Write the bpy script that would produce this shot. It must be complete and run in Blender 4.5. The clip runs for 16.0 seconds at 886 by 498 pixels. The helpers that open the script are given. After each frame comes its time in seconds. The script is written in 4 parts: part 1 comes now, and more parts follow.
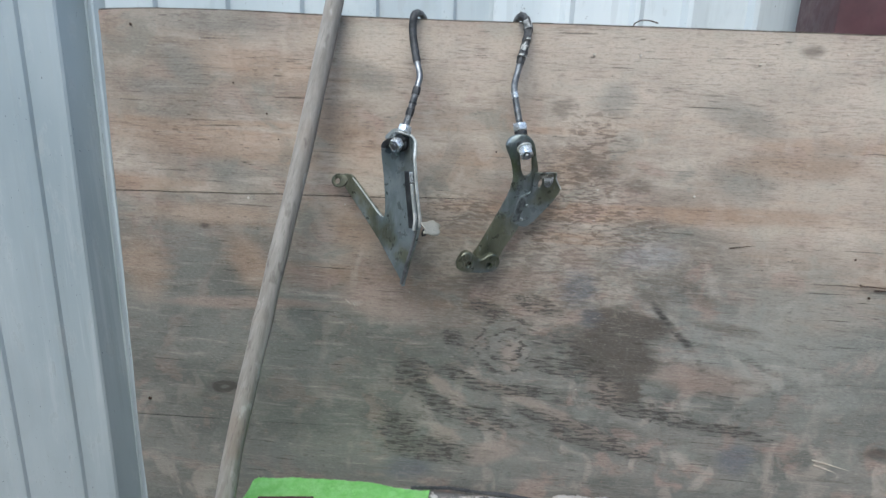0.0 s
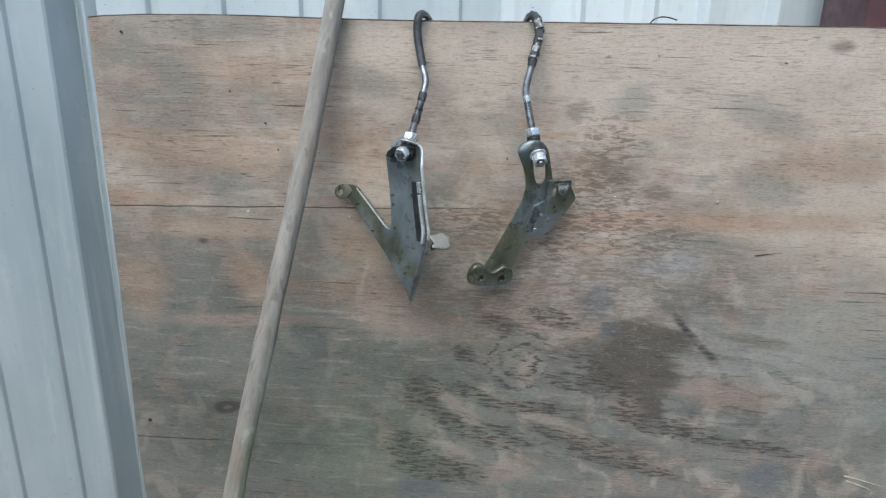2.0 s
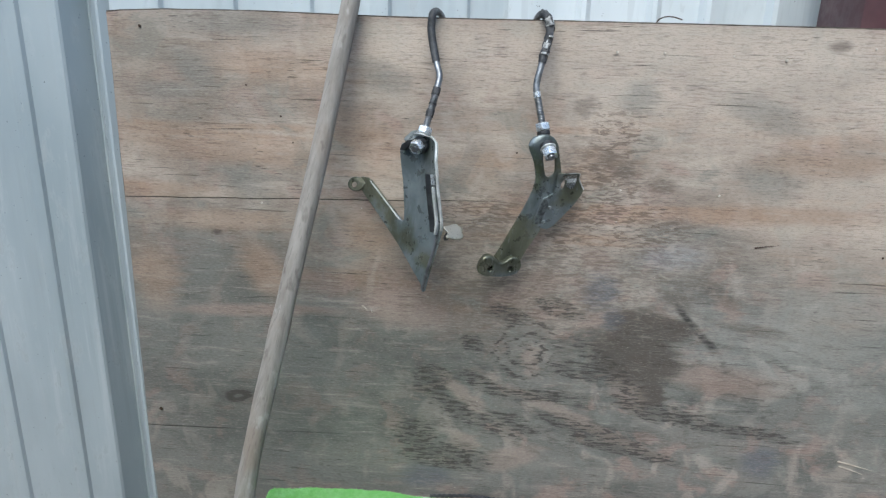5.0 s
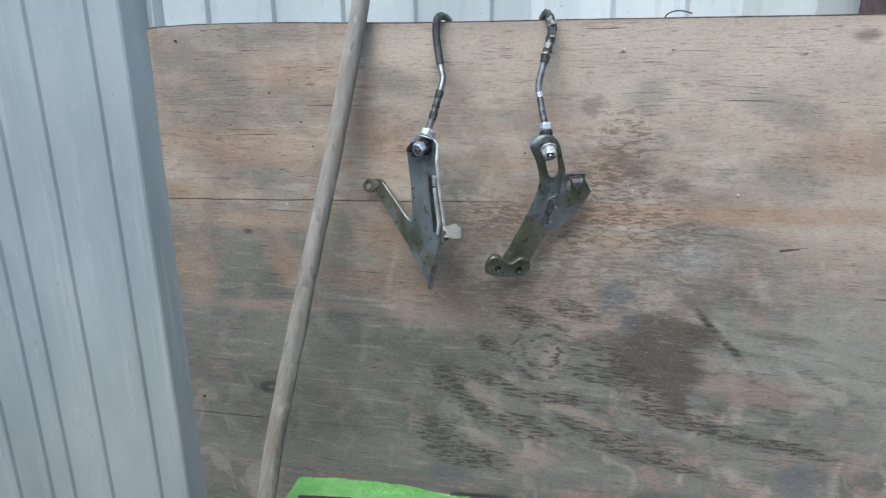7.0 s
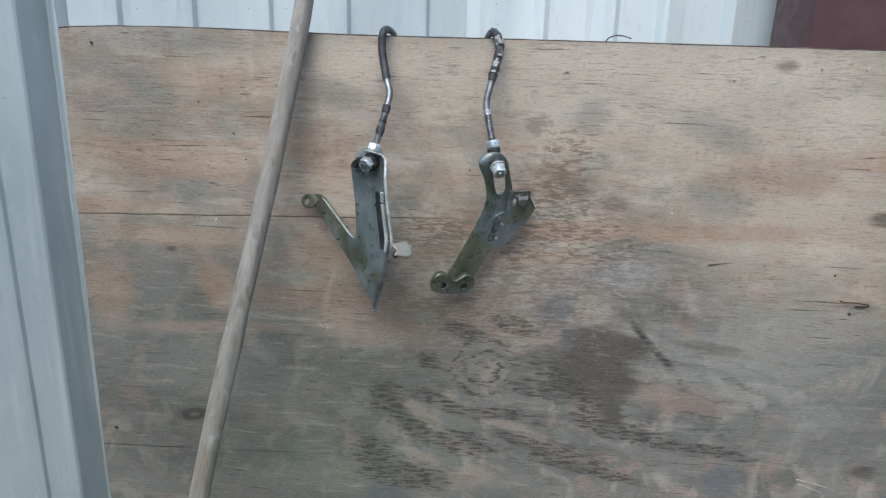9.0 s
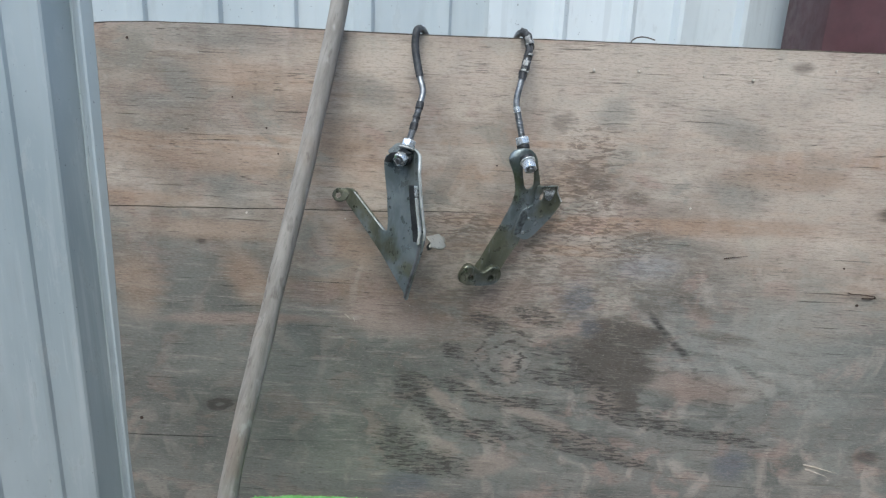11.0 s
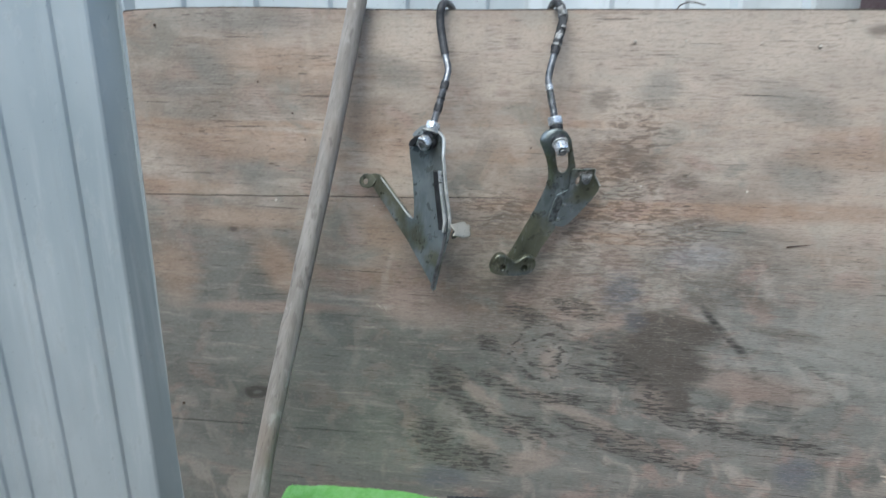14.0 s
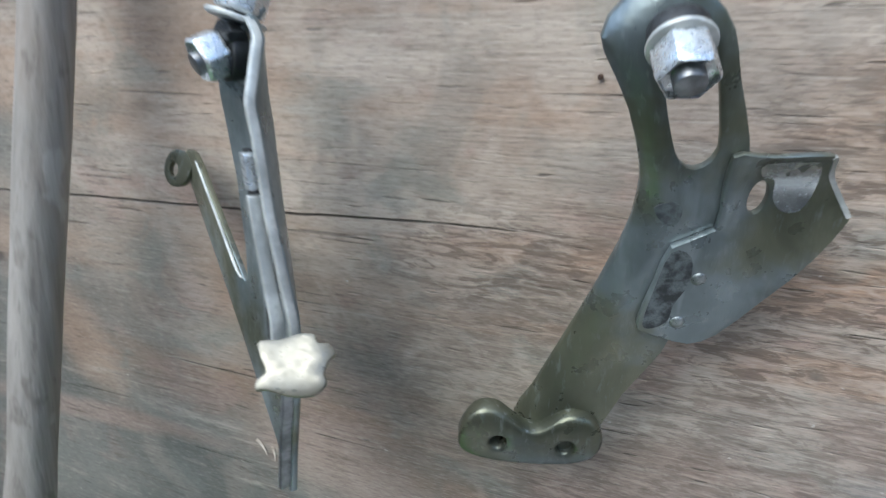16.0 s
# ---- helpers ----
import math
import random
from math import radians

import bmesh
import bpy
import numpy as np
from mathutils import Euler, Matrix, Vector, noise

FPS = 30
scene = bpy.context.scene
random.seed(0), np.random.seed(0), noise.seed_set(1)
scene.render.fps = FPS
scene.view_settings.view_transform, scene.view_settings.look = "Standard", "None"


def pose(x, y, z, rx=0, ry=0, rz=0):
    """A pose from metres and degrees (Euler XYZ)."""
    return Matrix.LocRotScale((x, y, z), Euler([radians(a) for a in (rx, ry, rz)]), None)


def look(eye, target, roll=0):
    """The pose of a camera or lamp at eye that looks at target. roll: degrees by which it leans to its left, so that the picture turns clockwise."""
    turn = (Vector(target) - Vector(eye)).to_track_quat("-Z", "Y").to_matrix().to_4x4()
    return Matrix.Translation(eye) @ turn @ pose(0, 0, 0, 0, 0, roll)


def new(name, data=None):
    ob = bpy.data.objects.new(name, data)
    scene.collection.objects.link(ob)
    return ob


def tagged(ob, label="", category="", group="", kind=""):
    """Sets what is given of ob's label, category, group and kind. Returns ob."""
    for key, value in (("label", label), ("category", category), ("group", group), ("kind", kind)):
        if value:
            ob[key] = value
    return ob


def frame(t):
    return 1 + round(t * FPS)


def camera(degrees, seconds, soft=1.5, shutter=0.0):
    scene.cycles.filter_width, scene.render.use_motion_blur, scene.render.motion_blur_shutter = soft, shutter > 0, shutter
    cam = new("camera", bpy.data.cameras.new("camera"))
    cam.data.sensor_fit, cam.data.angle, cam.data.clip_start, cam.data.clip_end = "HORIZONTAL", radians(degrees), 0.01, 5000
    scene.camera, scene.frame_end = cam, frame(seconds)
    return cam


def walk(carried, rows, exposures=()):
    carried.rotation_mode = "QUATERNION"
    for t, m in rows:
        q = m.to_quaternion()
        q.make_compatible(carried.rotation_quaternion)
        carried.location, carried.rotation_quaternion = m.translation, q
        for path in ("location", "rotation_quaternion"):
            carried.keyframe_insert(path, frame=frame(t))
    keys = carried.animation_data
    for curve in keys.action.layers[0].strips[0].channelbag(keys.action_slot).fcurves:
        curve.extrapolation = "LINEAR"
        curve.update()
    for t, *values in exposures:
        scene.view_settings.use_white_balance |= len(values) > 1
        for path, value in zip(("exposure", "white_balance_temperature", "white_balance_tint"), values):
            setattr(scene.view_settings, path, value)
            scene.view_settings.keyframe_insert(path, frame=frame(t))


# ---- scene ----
cam = camera(66.54, 16.0, soft=1.3, shutter=0.5)
ROWS = [
    (0.0, 0.0742, 0.0836, 1.5026, 5.55, -19.17, -1.87),
    (0.5, 0.0582, 0.0961, 1.4943, 4.51, -20.61, -2.37),
    (1.0, 0.0270, 0.1046, 1.4929, 2.13, -19.91, -2.69),
    (1.5, 0.0125, 0.1097, 1.4870, 2.15, -18.91, -1.70),
    (2.0, 0.0632, 0.1316, 1.5029, 5.62, -19.14, -0.79),
    (2.5, 0.1018, 0.1247, 1.5012, 8.28, -19.73, 0.56),
    (3.0, 0.1109, 0.1127, 1.5082, 10.08, -20.58, 1.06),
    (3.5, 0.0646, 0.1031, 1.4923, 7.90, -19.00, -1.24),
    (3.7, 0.0282, 0.0997, 1.5035, 4.80, -18.68, -1.91),
    (5.8, 0.0586, 0.1079, 1.4983, 5.45, -19.40, -0.28),
    (6.0, 0.0871, 0.1109, 1.4982, 7.60, -18.85, 0.11),
    (6.5, 0.1428, 0.1085, 1.5018, 12.52, -19.42, 1.05),
    (7.0, 0.1633, 0.1055, 1.5002, 13.16, -18.86, 1.02),
    (7.5, 0.1611, 0.1010, 1.5025, 13.24, -18.52, 0.88),
    (8.0, 0.1670, 0.1020, 1.5065, 11.89, -17.52, 0.45),
    (8.5, 0.1602, 0.1108, 1.5013, 8.67, -16.52, -1.10),
    (9.0, 0.0878, 0.1101, 1.5045, 4.15, -17.97, -1.56),
    (9.5, 0.0487, 0.1125, 1.4978, 1.51, -17.83, -2.99),
    (9.7, 0.0285, 0.1064, 1.5018, 2.53, -18.11, -3.26),
    (11.8, 0.0257, 0.0757, 1.5063, 2.55, -18.00, -2.04),
    (12.0, 0.0405, 0.0759, 1.5105, 2.64, -17.80, -2.10),
    (12.5, 0.0428, 0.0784, 1.5033, 2.53, -18.69, -2.32),
    (13.0, 0.0378, 0.0839, 1.5046, 3.74, -18.69, -2.31),
    (13.5, 0.0532, 0.0937, 1.5085, 5.37, -18.20, -1.13),
    (14.0, 0.0901, 0.1297, 1.4977, 9.20, -19.65, 0.03),
    (14.2, 0.1160, 0.1504, 1.4799, 11.57, -20.81, 0.60),
    (14.5, 0.1223, 0.2357, 1.4607, 12.43, -23.88, 2.23),
    (14.7, 0.1049, 0.3312, 1.4279, 13.34, -21.73, 0.79),
    (15.0, 0.0599, 0.5002, 1.4146, 12.97, -22.24, 0.28),
    (15.2, 0.0769, 0.5903, 1.4099, 14.45, -22.56, 2.40),
    (15.5, 0.0824, 0.6608, 1.3893, 18.06, -21.46, 3.21),
    (15.7, 0.1036, 0.6909, 1.3829, 20.56, -21.33, 3.35),
    (16.0, 0.1188, 0.7280, 1.3710, 23.93, -22.75, 2.75),
]
walk(cam, [(t, pose(x, y, z, 90 + pitch, roll, yaw)) for t, x, y, z, yaw, pitch, roll in ROWS], exposures=((0.0, 1.16, 6270, 2.6), (7.5, 1.16, 6270, 2.6), (8.7, 1.08, 6270, 2.6), (13.0, 1.08, 6270, 2.6), (14.4, 1.18, 6220, 2.6), (15.2, 1.31, 6220, 2.6), (16.0, 1.36, 6040, 2.2)))

# ---- sky, sun and exposure ----
world = bpy.data.worlds.new("overcast_sky")
scene.world = world
world.use_nodes = True
wn = world.node_tree
sky = wn.nodes.new("ShaderNodeTexSky")
sky.sky_type, sky.sun_disc = 'NISHITA', False
sky.sun_elevation, sky.sun_rotation = radians(53), radians(188)
sky.dust_density, sky.ozone_density = 1.5, 1.5
wn.links.new(sky.outputs[0], wn.nodes["Background"].inputs[0])
wn.nodes["Background"].inputs[1].default_value = 0.15
sun = new("sun", bpy.data.lights.new("sun", "SUN"))
sun.data.energy, sun.data.angle, sun.data.color = 1.29, radians(52), (1.0, 0.985, 0.965)
sun.matrix_world = look((-1.0, -2.4, 5.7), (0, 1, 1))

# ---- material helpers ----


class Nodes:
    """A small builder of node materials."""

    def __init__(self, name):
        self.m = bpy.data.materials.new(name)
        self.m.use_nodes = True
        self.t = self.m.node_tree
        self.b = self.t.nodes["Principled BSDF"]
        self.p = self.t.nodes.new("ShaderNodeTexCoord").outputs["Object"]

    def put(self, socket, v):
        if isinstance(v, bpy.types.NodeSocket):
            self.t.links.new(v, socket)
        elif isinstance(v, tuple) and len(v) == 3 and socket.type == 'RGBA':
            socket.default_value = (*v, 1)
        else:
            socket.default_value = v

    def op(self, kind, a, b=0.5, c=None, clamp=False):
        n = self.t.nodes.new("ShaderNodeMath")
        n.operation, n.use_clamp = kind, clamp
        self.put(n.inputs[0], a), self.put(n.inputs[1], b)
        if c is not None:
            self.put(n.inputs[2], c)
        return n.outputs[0]

    def scaled(self, sx, sy, sz, off=(0, 0, 0), vec=None, turn=0.0):
        n = self.t.nodes.new("ShaderNodeMapping")
        self.put(n.inputs["Vector"], vec or self.p)
        n.inputs["Scale"].default_value, n.inputs["Location"].default_value = (sx, sy, sz), off
        if turn:
            r = self.t.nodes.new("ShaderNodeVectorRotate")
            r.rotation_type = 'Y_AXIS'
            r.inputs["Angle"].default_value = radians(turn)
            self.t.links.new(self.p, r.inputs["Vector"])
            self.t.links.new(r.outputs[0], n.inputs["Vector"])
        return n.outputs[0]

    def noise(self, vec, scale=1.0, detail=4.0, rough=0.55, distort=0.0):
        n = self.t.nodes.new("ShaderNodeTexNoise")
        self.put(n.inputs["Vector"], vec)
        n.inputs["Scale"].default_value, n.inputs["Detail"].default_value = scale, detail
        n.inputs["Roughness"].default_value, n.inputs["Distortion"].default_value = rough, distort
        return n.outputs[0]

    def step(self, v, lo, hi, a=0.0, b=1.0):
        n = self.t.nodes.new("ShaderNodeMapRange")
        n.interpolation_type = 'SMOOTHSTEP'
        self.put(n.inputs["Value"], v)
        for k, x in (("From Min", lo), ("From Max", hi), ("To Min", a), ("To Max", b)):
            self.put(n.inputs[k], x)
        return n.outputs[0]

    def mix(self, f, a, b, how='MIX'):
        n = self.t.nodes.new("ShaderNodeMix")
        n.data_type, n.blend_type = 'RGBA', how
        self.put(n.inputs[0], f), self.put(n.inputs[6], a), self.put(n.inputs[7], b)
        return n.outputs[2]

    def xyz(self, vec=None):
        n = self.t.nodes.new("ShaderNodeSeparateXYZ")
        self.put(n.inputs[0], vec or self.p)
        return n.outputs

    def joined(self, x, y, z):
        n = self.t.nodes.new("ShaderNodeCombineXYZ")
        self.put(n.inputs[0], x), self.put(n.inputs[1], y), self.put(n.inputs[2], z)
        return n.outputs[0]

    def dome(self, vec, cx, cz, rx, rz, turn):
        """One at the centre of an ellipse in x and z, falling to nothing at its rim."""
        n = self.t.nodes.new("ShaderNodeMapping")
        n.vector_type = 'TEXTURE'
        self.put(n.inputs["Vector"], vec)
        n.inputs["Location"].default_value, n.inputs["Rotation"].default_value, n.inputs["Scale"].default_value = (cx, 0, cz), (0, radians(-turn), 0), (rx, 1, rz)
        g = self.t.nodes.new("ShaderNodeTexGradient")
        g.gradient_type = 'SPHERICAL'
        self.put(g.inputs[0], n.outputs[0])
        return g.outputs["Fac"] if "Fac" in g.outputs else g.outputs[1]

    def done(self, color, rough=0.7, metal=0.0, height=None, depth=0.001, spec=None):
        self.put(self.b.inputs["Base Color"], color)
        self.put(self.b.inputs["Roughness"], rough)
        self.put(self.b.inputs["Metallic"], metal)
        if spec is not None:
            self.put(self.b.inputs["Specular IOR Level"], spec)
        if height is not None:
            n = self.t.nodes.new("ShaderNodeBump")
            n.inputs["Distance"].default_value = depth
            n.inputs["Strength"].default_value = 1.0
            self.put(n.inputs["Height"], height)
            self.t.links.new(n.outputs[0], self.b.inputs["Normal"])
        return self.m


def plywood_face():
    """Weathered rotary-cut veneer: tan with grey stains, cathedral figure, short dark checks, cracks."""
    k = Nodes("weathered_plywood")
    x, y, z = k.xyz()
    broad = k.noise(k.scaled(2.2, 1, 3.2), 1.0, 3.0)
    mid = k.noise(k.scaled(7, 1, 16, (3, 0, 1)), 1.0, 4.0, 0.6, 0.4)
    streak = k.noise(k.scaled(9, 1, 95), 1.0, 5.0, 0.68, 0.25)
    fine = k.noise(k.scaled(40, 1, 520, (1, 0, 4)), 1.0, 3.0, 0.6)
    # warped coordinates for the figure of the veneer
    wx = k.op('ADD', x, k.op('MULTIPLY', k.op('SUBTRACT', k.noise(k.scaled(4, 1, 5, (5, 0, 0)), 1.0, 3.0), 0.5), 0.22))
    wz = k.op('ADD', z, k.op('MULTIPLY', k.op('SUBTRACT', k.noise(k.scaled(4, 1, 7, (0, 0, 9)), 1.0, 4.0, 0.6), 0.5), 0.16))

    hz = k.op('ADD', k.op('MULTIPLY', wz, 0.4), k.op('MULTIPLY', z, 0.6))

    def blob(cx, cz, rx, rz, soft=0.5, vx=wx, vz=wz):
        dx = k.op('DIVIDE', k.op('SUBTRACT', vx, cx), rx)
        dz = k.op('DIVIDE', k.op('SUBTRACT', vz, cz), rz)
        d = k.op('SQRT', k.op('ADD', k.op('MULTIPLY', dx, dx), k.op('MULTIPLY', dz, dz)))
        return k.step(d, 1.0 + soft, 1.0 - soft)

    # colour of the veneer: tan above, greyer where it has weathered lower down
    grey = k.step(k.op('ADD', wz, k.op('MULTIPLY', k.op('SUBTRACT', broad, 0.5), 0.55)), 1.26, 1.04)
    tan = k.mix(k.step(mid, 0.35, 0.68), (0.297, 0.232, 0.184), (0.490, 0.413, 0.342))
    tan = k.mix(k.op('MULTIPLY', k.step(broad, 0.5, 0.66), 0.55), tan, (0.290, 0.190, 0.136))
    warm = k.noise(k.scaled(1.6, 1, 21, (2, 0, 7)), 1.0, 3.0, 0.55, 0.3)
    tan = k.mix(k.op('MULTIPLY', k.step(warm, 0.52, 0.64), 0.72), tan, (0.365, 0.222, 0.142))
    tan = k.mix(k.op('MULTIPLY', k.step(warm, 0.46, 0.33), 0.55), tan, (0.245, 0.222, 0.190))
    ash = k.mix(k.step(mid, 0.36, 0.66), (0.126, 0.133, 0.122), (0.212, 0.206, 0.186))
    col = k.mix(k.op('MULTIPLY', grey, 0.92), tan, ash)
    spots = k.noise(k.scaled(15, 1, 21, (6, 0, 2)), 1.0, 4.0, 0.6, 0.6)
    col = k.mix(k.op('MULTIPLY', k.step(spots, 0.53, 0.64), 0.55), col, (0.375, 0.258, 0.214))
    col = k.mix(k.op('MULTIPLY', k.step(spots, 0.46, 0.35), 0.55), col, (0.228, 0.236, 0.206))
    blot = k.noise(k.scaled(19, 1, 15, (3, 0, 8)), 1.0, 3.0, 0.5, 0.8)
    col = k.mix(k.op('MULTIPLY', k.step(blot, 0.52, 0.66), 0.40), col, (0.496, 0.418, 0.350))
    col = k.mix(k.op('MULTIPLY', k.step(blot, 0.47, 0.34), 0.42), col, (0.216, 0.196, 0.170))
    # stains, broad tones and figure of the sheet, as soft strokes: centre x and z, half length, half width, slope in
    # degrees
    ragx = k.op('ADD', k.op('MULTIPLY_ADD', k.op('SUBTRACT', wx, x), 0.16, x), k.op('MULTIPLY', k.op('SUBTRACT', streak, 0.5), 0.060))
    ragz = k.op('ADD', k.op('MULTIPLY_ADD', k.op('SUBTRACT', wz, z), 0.14, z), k.op('MULTIPLY', k.op('SUBTRACT', mid, 0.5), 0.014))
    rag = k.joined(ragx, 0.0, ragz)

    def strokes(rows, soft=0.45):
        best = None
        for cx, cz, rl, rw, turn in rows:
            g = k.dome(rag, cx, cz, rl * (1 + soft), rw * (1 + soft), turn)
            best = g if best is None else k.op('MAXIMUM', best, g)
        return k.step(best, 0.0, 2 * soft / (1 + soft))

    # broad darker patches at the left and low centre
    worn = strokes(((-0.32, 0.92, 0.20, 0.12, 0), (-0.34, 1.12, 0.14, 0.12, 0), (-0.08, 1.00, 0.13, 0.13, 0)), 0.75)
    col = k.mix(k.op('MULTIPLY', worn, 0.56), col, (0.115, 0.116, 0.102))
    # browner, darker upper left corner
    brown = strokes(((-0.40, 1.40, 0.12, 0.08, 0),), 0.7)
    col = k.mix(k.op('MULTIPLY', brown, 0.5), col, (0.235, 0.196, 0.154))
    # broad paler patches along the top and upper right
    upper_pale = strokes(((0.36, 1.42, 0.26, 0.075, 0), (0.08, 1.45, 0.32, 0.042, 0), (0.50, 1.27, 0.14, 0.08, 0)), 0.7)
    col = k.mix(k.op('MULTIPLY', upper_pale, 0.60), col, (0.560, 0.470, 0.388))
    ashen = strokes(((0.542, 1.127, 0.104, 0.033, -6), (0.571, 0.984, 0.044, 0.025, 1), (0.48, 1.06, 0.16, 0.07, 0)), 0.7)
    col = k.mix(k.op('MULTIPLY', ashen, 0.5), col, (0.325, 0.322, 0.290))
    light = strokes(((0.315, 1.471, 0.208, 0.027, -1), (0.223, 1.413, 0.040, 0.017, -4), (0.339, 1.445, 0.053, 0.018, -2), (-0.089, 1.459, 0.052, 0.029, -2), (0.164, 1.389, 0.034, 0.029, -46), (0.542, 1.406, 0.045, 0.035, -16)), 0.7)
    grey_strokes = strokes(((-0.387, 1.151, 0.052, 0.030, -69), (-0.366, 1.421, 0.035, 0.022, -46), (-0.318, 1.486, 0.085, 0.017, -3), (-0.321, 1.277, 0.033, 0.020, -19), (0.391, 1.304, 0.040, 0.026, -20), (0.313, 1.223, 0.071, 0.017, -10),
                            (0.379, 1.389, 0.054, 0.018, -17), (0.220, 1.405, 0.020, 0.021, -63), (-0.310, 1.001, 0.158, 0.048, -10), (-0.177, 0.803, 0.322, 0.043, 4), (0.525, 0.945, 0.155, 0.032, -3), (-0.114, 1.418, 0.036, 0.018, -22), (-0.41, 1.395, 0.05, 0.012, 0)), 0.6)
    orange = strokes(((-0.341, 1.324, 0.127, 0.022, -3), (-0.262, 1.429, 0.063, 0.022, -6), (0.404, 1.255, 0.148, 0.012, 0), (0.459, 1.327, 0.093, 0.016, 0), (-0.128, 1.328, 0.054, 0.031, -32), (0.166, 1.306, 0.027, 0.023, -5), (-0.344, 1.216, 0.100, 0.013, 1), (-0.462, 1.126, 0.050, 0.034, -80), (-0.297, 1.142, 0.048, 0.026, -57), (-0.132, 1.200, 0.039, 0.026, -37), (-0.44, 1.255, 0.08, 0.013, 0)), 0.6)
    pink = strokes(((0.380, 1.005, 0.074, 0.024, -7), (0.205, 1.091, 0.037, 0.013, 20), (0.098, 1.137, 0.054, 0.022, 19), (-0.084, 1.094, 0.067, 0.031, -8), (0.186, 1.183, 0.025, 0.017, -16), (0.368, 1.117, 0.027, 0.010, -38), (-0.30, 1.075, 0.12, 0.010, 3)), 0.5)
    dark = strokes(((0.255, 1.034, 0.062, 0.044, -18), (0.270, 1.084, 0.060, 0.025, -5), (0.281, 0.974, 0.020, 0.021, -33)), 0.24)
    smudge = strokes(((0.149, 1.390, 0.016, 0.012, 22), (0.207, 1.308, 0.020, 0.011, -11), (0.176, 1.315, 0.023, 0.012, 56), (0.254, 1.290, 0.022, 0.010, 0), (0.350, 1.141, 0.032, 0.009, -32), (0.300, 1.128, 0.024, 0.010, -25), (0.415, 1.09, 0.05, 0.008, -10)), 0.5)
    blue = strokes(((0.196, 1.137, 0.022, 0.029, 3), (0.218, 1.092, 0.014, 0.017, 4), (-0.051, 0.803, 0.036, 0.021, 5), (0.456, 0.870, 0.025, 0.026, 5)), 0.5)
    pale_blue = strokes(((0.286, 1.192, 0.040, 0.018, 3),), 0.6)
    col = k.mix(k.op('MULTIPLY', light, 0.55), col, (0.580, 0.490, 0.405))
    col = k.mix(k.op('MULTIPLY', grey_strokes, 0.55), col, (0.205, 0.203, 0.180))
    col = k.mix(k.op('MULTIPLY', orange, 0.55), col, k.mix(k.step(mid, 0.35, 0.65), (0.335, 0.220, 0.150), (0.465, 0.330, 0.240)))
    col = k.mix(k.op('MULTIPLY', pink, 0.72), col, k.mix(k.step(mid, 0.35, 0.65), (0.250, 0.185, 0.150), (0.345, 0.262, 0.218)))
    col = k.mix(k.op('MULTIPLY', dark, 0.86), col, (0.100, 0.086, 0.071))
    col = k.mix(k.op('MULTIPLY', smudge, 0.55), col, (0.120, 0.100, 0.082))
    col = k.mix(k.op('MULTIPLY', blue, 0.80), col, (0.130, 0.138, 0.152))
    col = k.mix(k.op('MULTIPLY', pale_blue, 0.55), col, (0.290, 0.298, 0.312))
    # grain
    col = k.mix(k.op('MULTIPLY', k.step(streak, 0.45, 0.24), k.step(broad, 0.38, 0.6, 0.45, 1.0)), col, k.mix(0.50, col, (0.060, 0.045, 0.035)))
    col = k.mix(k.op('MULTIPLY', k.step(streak, 0.54, 0.74), 0.50), col, (0.455, 0.405, 0.345))
    col = k.mix(k.op('MULTIPLY', k.step(fine, 0.52, 0.30), k.step(spots, 0.36, 0.62, 0.08, 0.46)), col, (0.070, 0.052, 0.040))
    # cathedral bands, broken into short dark checks
    dash = k.noise(k.scaled(46, 1, 270, (2, 0, 2)), 1.0, 3.0, 0.6)
    dash2 = k.noise(k.scaled(66, 1, 400, (6, 0, 1)), 1.0, 1.6, 0.5, 0.4)
    pale = strokes(((0.005, 0.955, 0.053, 0.012, -43), (0.196, 0.914, 0.131, 0.011, -25), (0.248, 0.972, 0.036, 0.019, -49), (0.081, 0.845, 0.047, 0.021, 24), (0.007, 0.870, 0.027, 0.014, -32), (0.105, 1.018, 0.028, 0.013, -79)), 0.4)
    col = k.mix(k.op('MULTIPLY', pale, 0.68), col, (0.310, 0.248, 0.208))
    bands = strokes(((0.001, 0.925, 0.052, 0.016, -27), (0.075, 0.903, 0.042, 0.021, -7), (0.199, 0.905, 0.079, 0.011, -14), (-0.069, 0.879, 0.036, 0.024, -12), (-0.020, 0.842, 0.067, 0.023, -4), (0.221, 1.007, 0.066, 0.017, -42), (0.326, 0.940, 0.066, 0.014, -13), (0.436, 0.919, 0.064, 0.009, -9), (0.038, 0.974, 0.043, 0.012, -26), (0.128, 0.958, 0.059, 0.012, -1),
                     (0.175, 1.004, 0.042, 0.014, -9), (0.016, 1.041, 0.019, 0.014, -25), (-0.043, 0.976, 0.026, 0.026, -7), (0.144, 1.107, 0.035, 0.013, -19), (0.072, 1.092, 0.034, 0.012, -15), (0.248, 0.876, 0.085, 0.011, -13), (0.265, 0.949, 0.039, 0.011, -25)), 0.5)
    ex, ez = k.op('DIVIDE', k.op('SUBTRACT', ragx, 0.097), 0.043), k.op('DIVIDE', k.op('SUBTRACT', hz, 1.036), 0.045)
    ed = k.op('SQRT', k.op('ADD', k.op('MULTIPLY', ex, ex), k.op('MULTIPLY', ez, ez)))
    ed = k.op('ADD', ed, k.op('MULTIPLY', k.op('SUBTRACT', k.noise(k.scaled(16, 1, 22, (3, 0, 5)), 1.0, 3.0, 0.6), 0.5), 1.1))
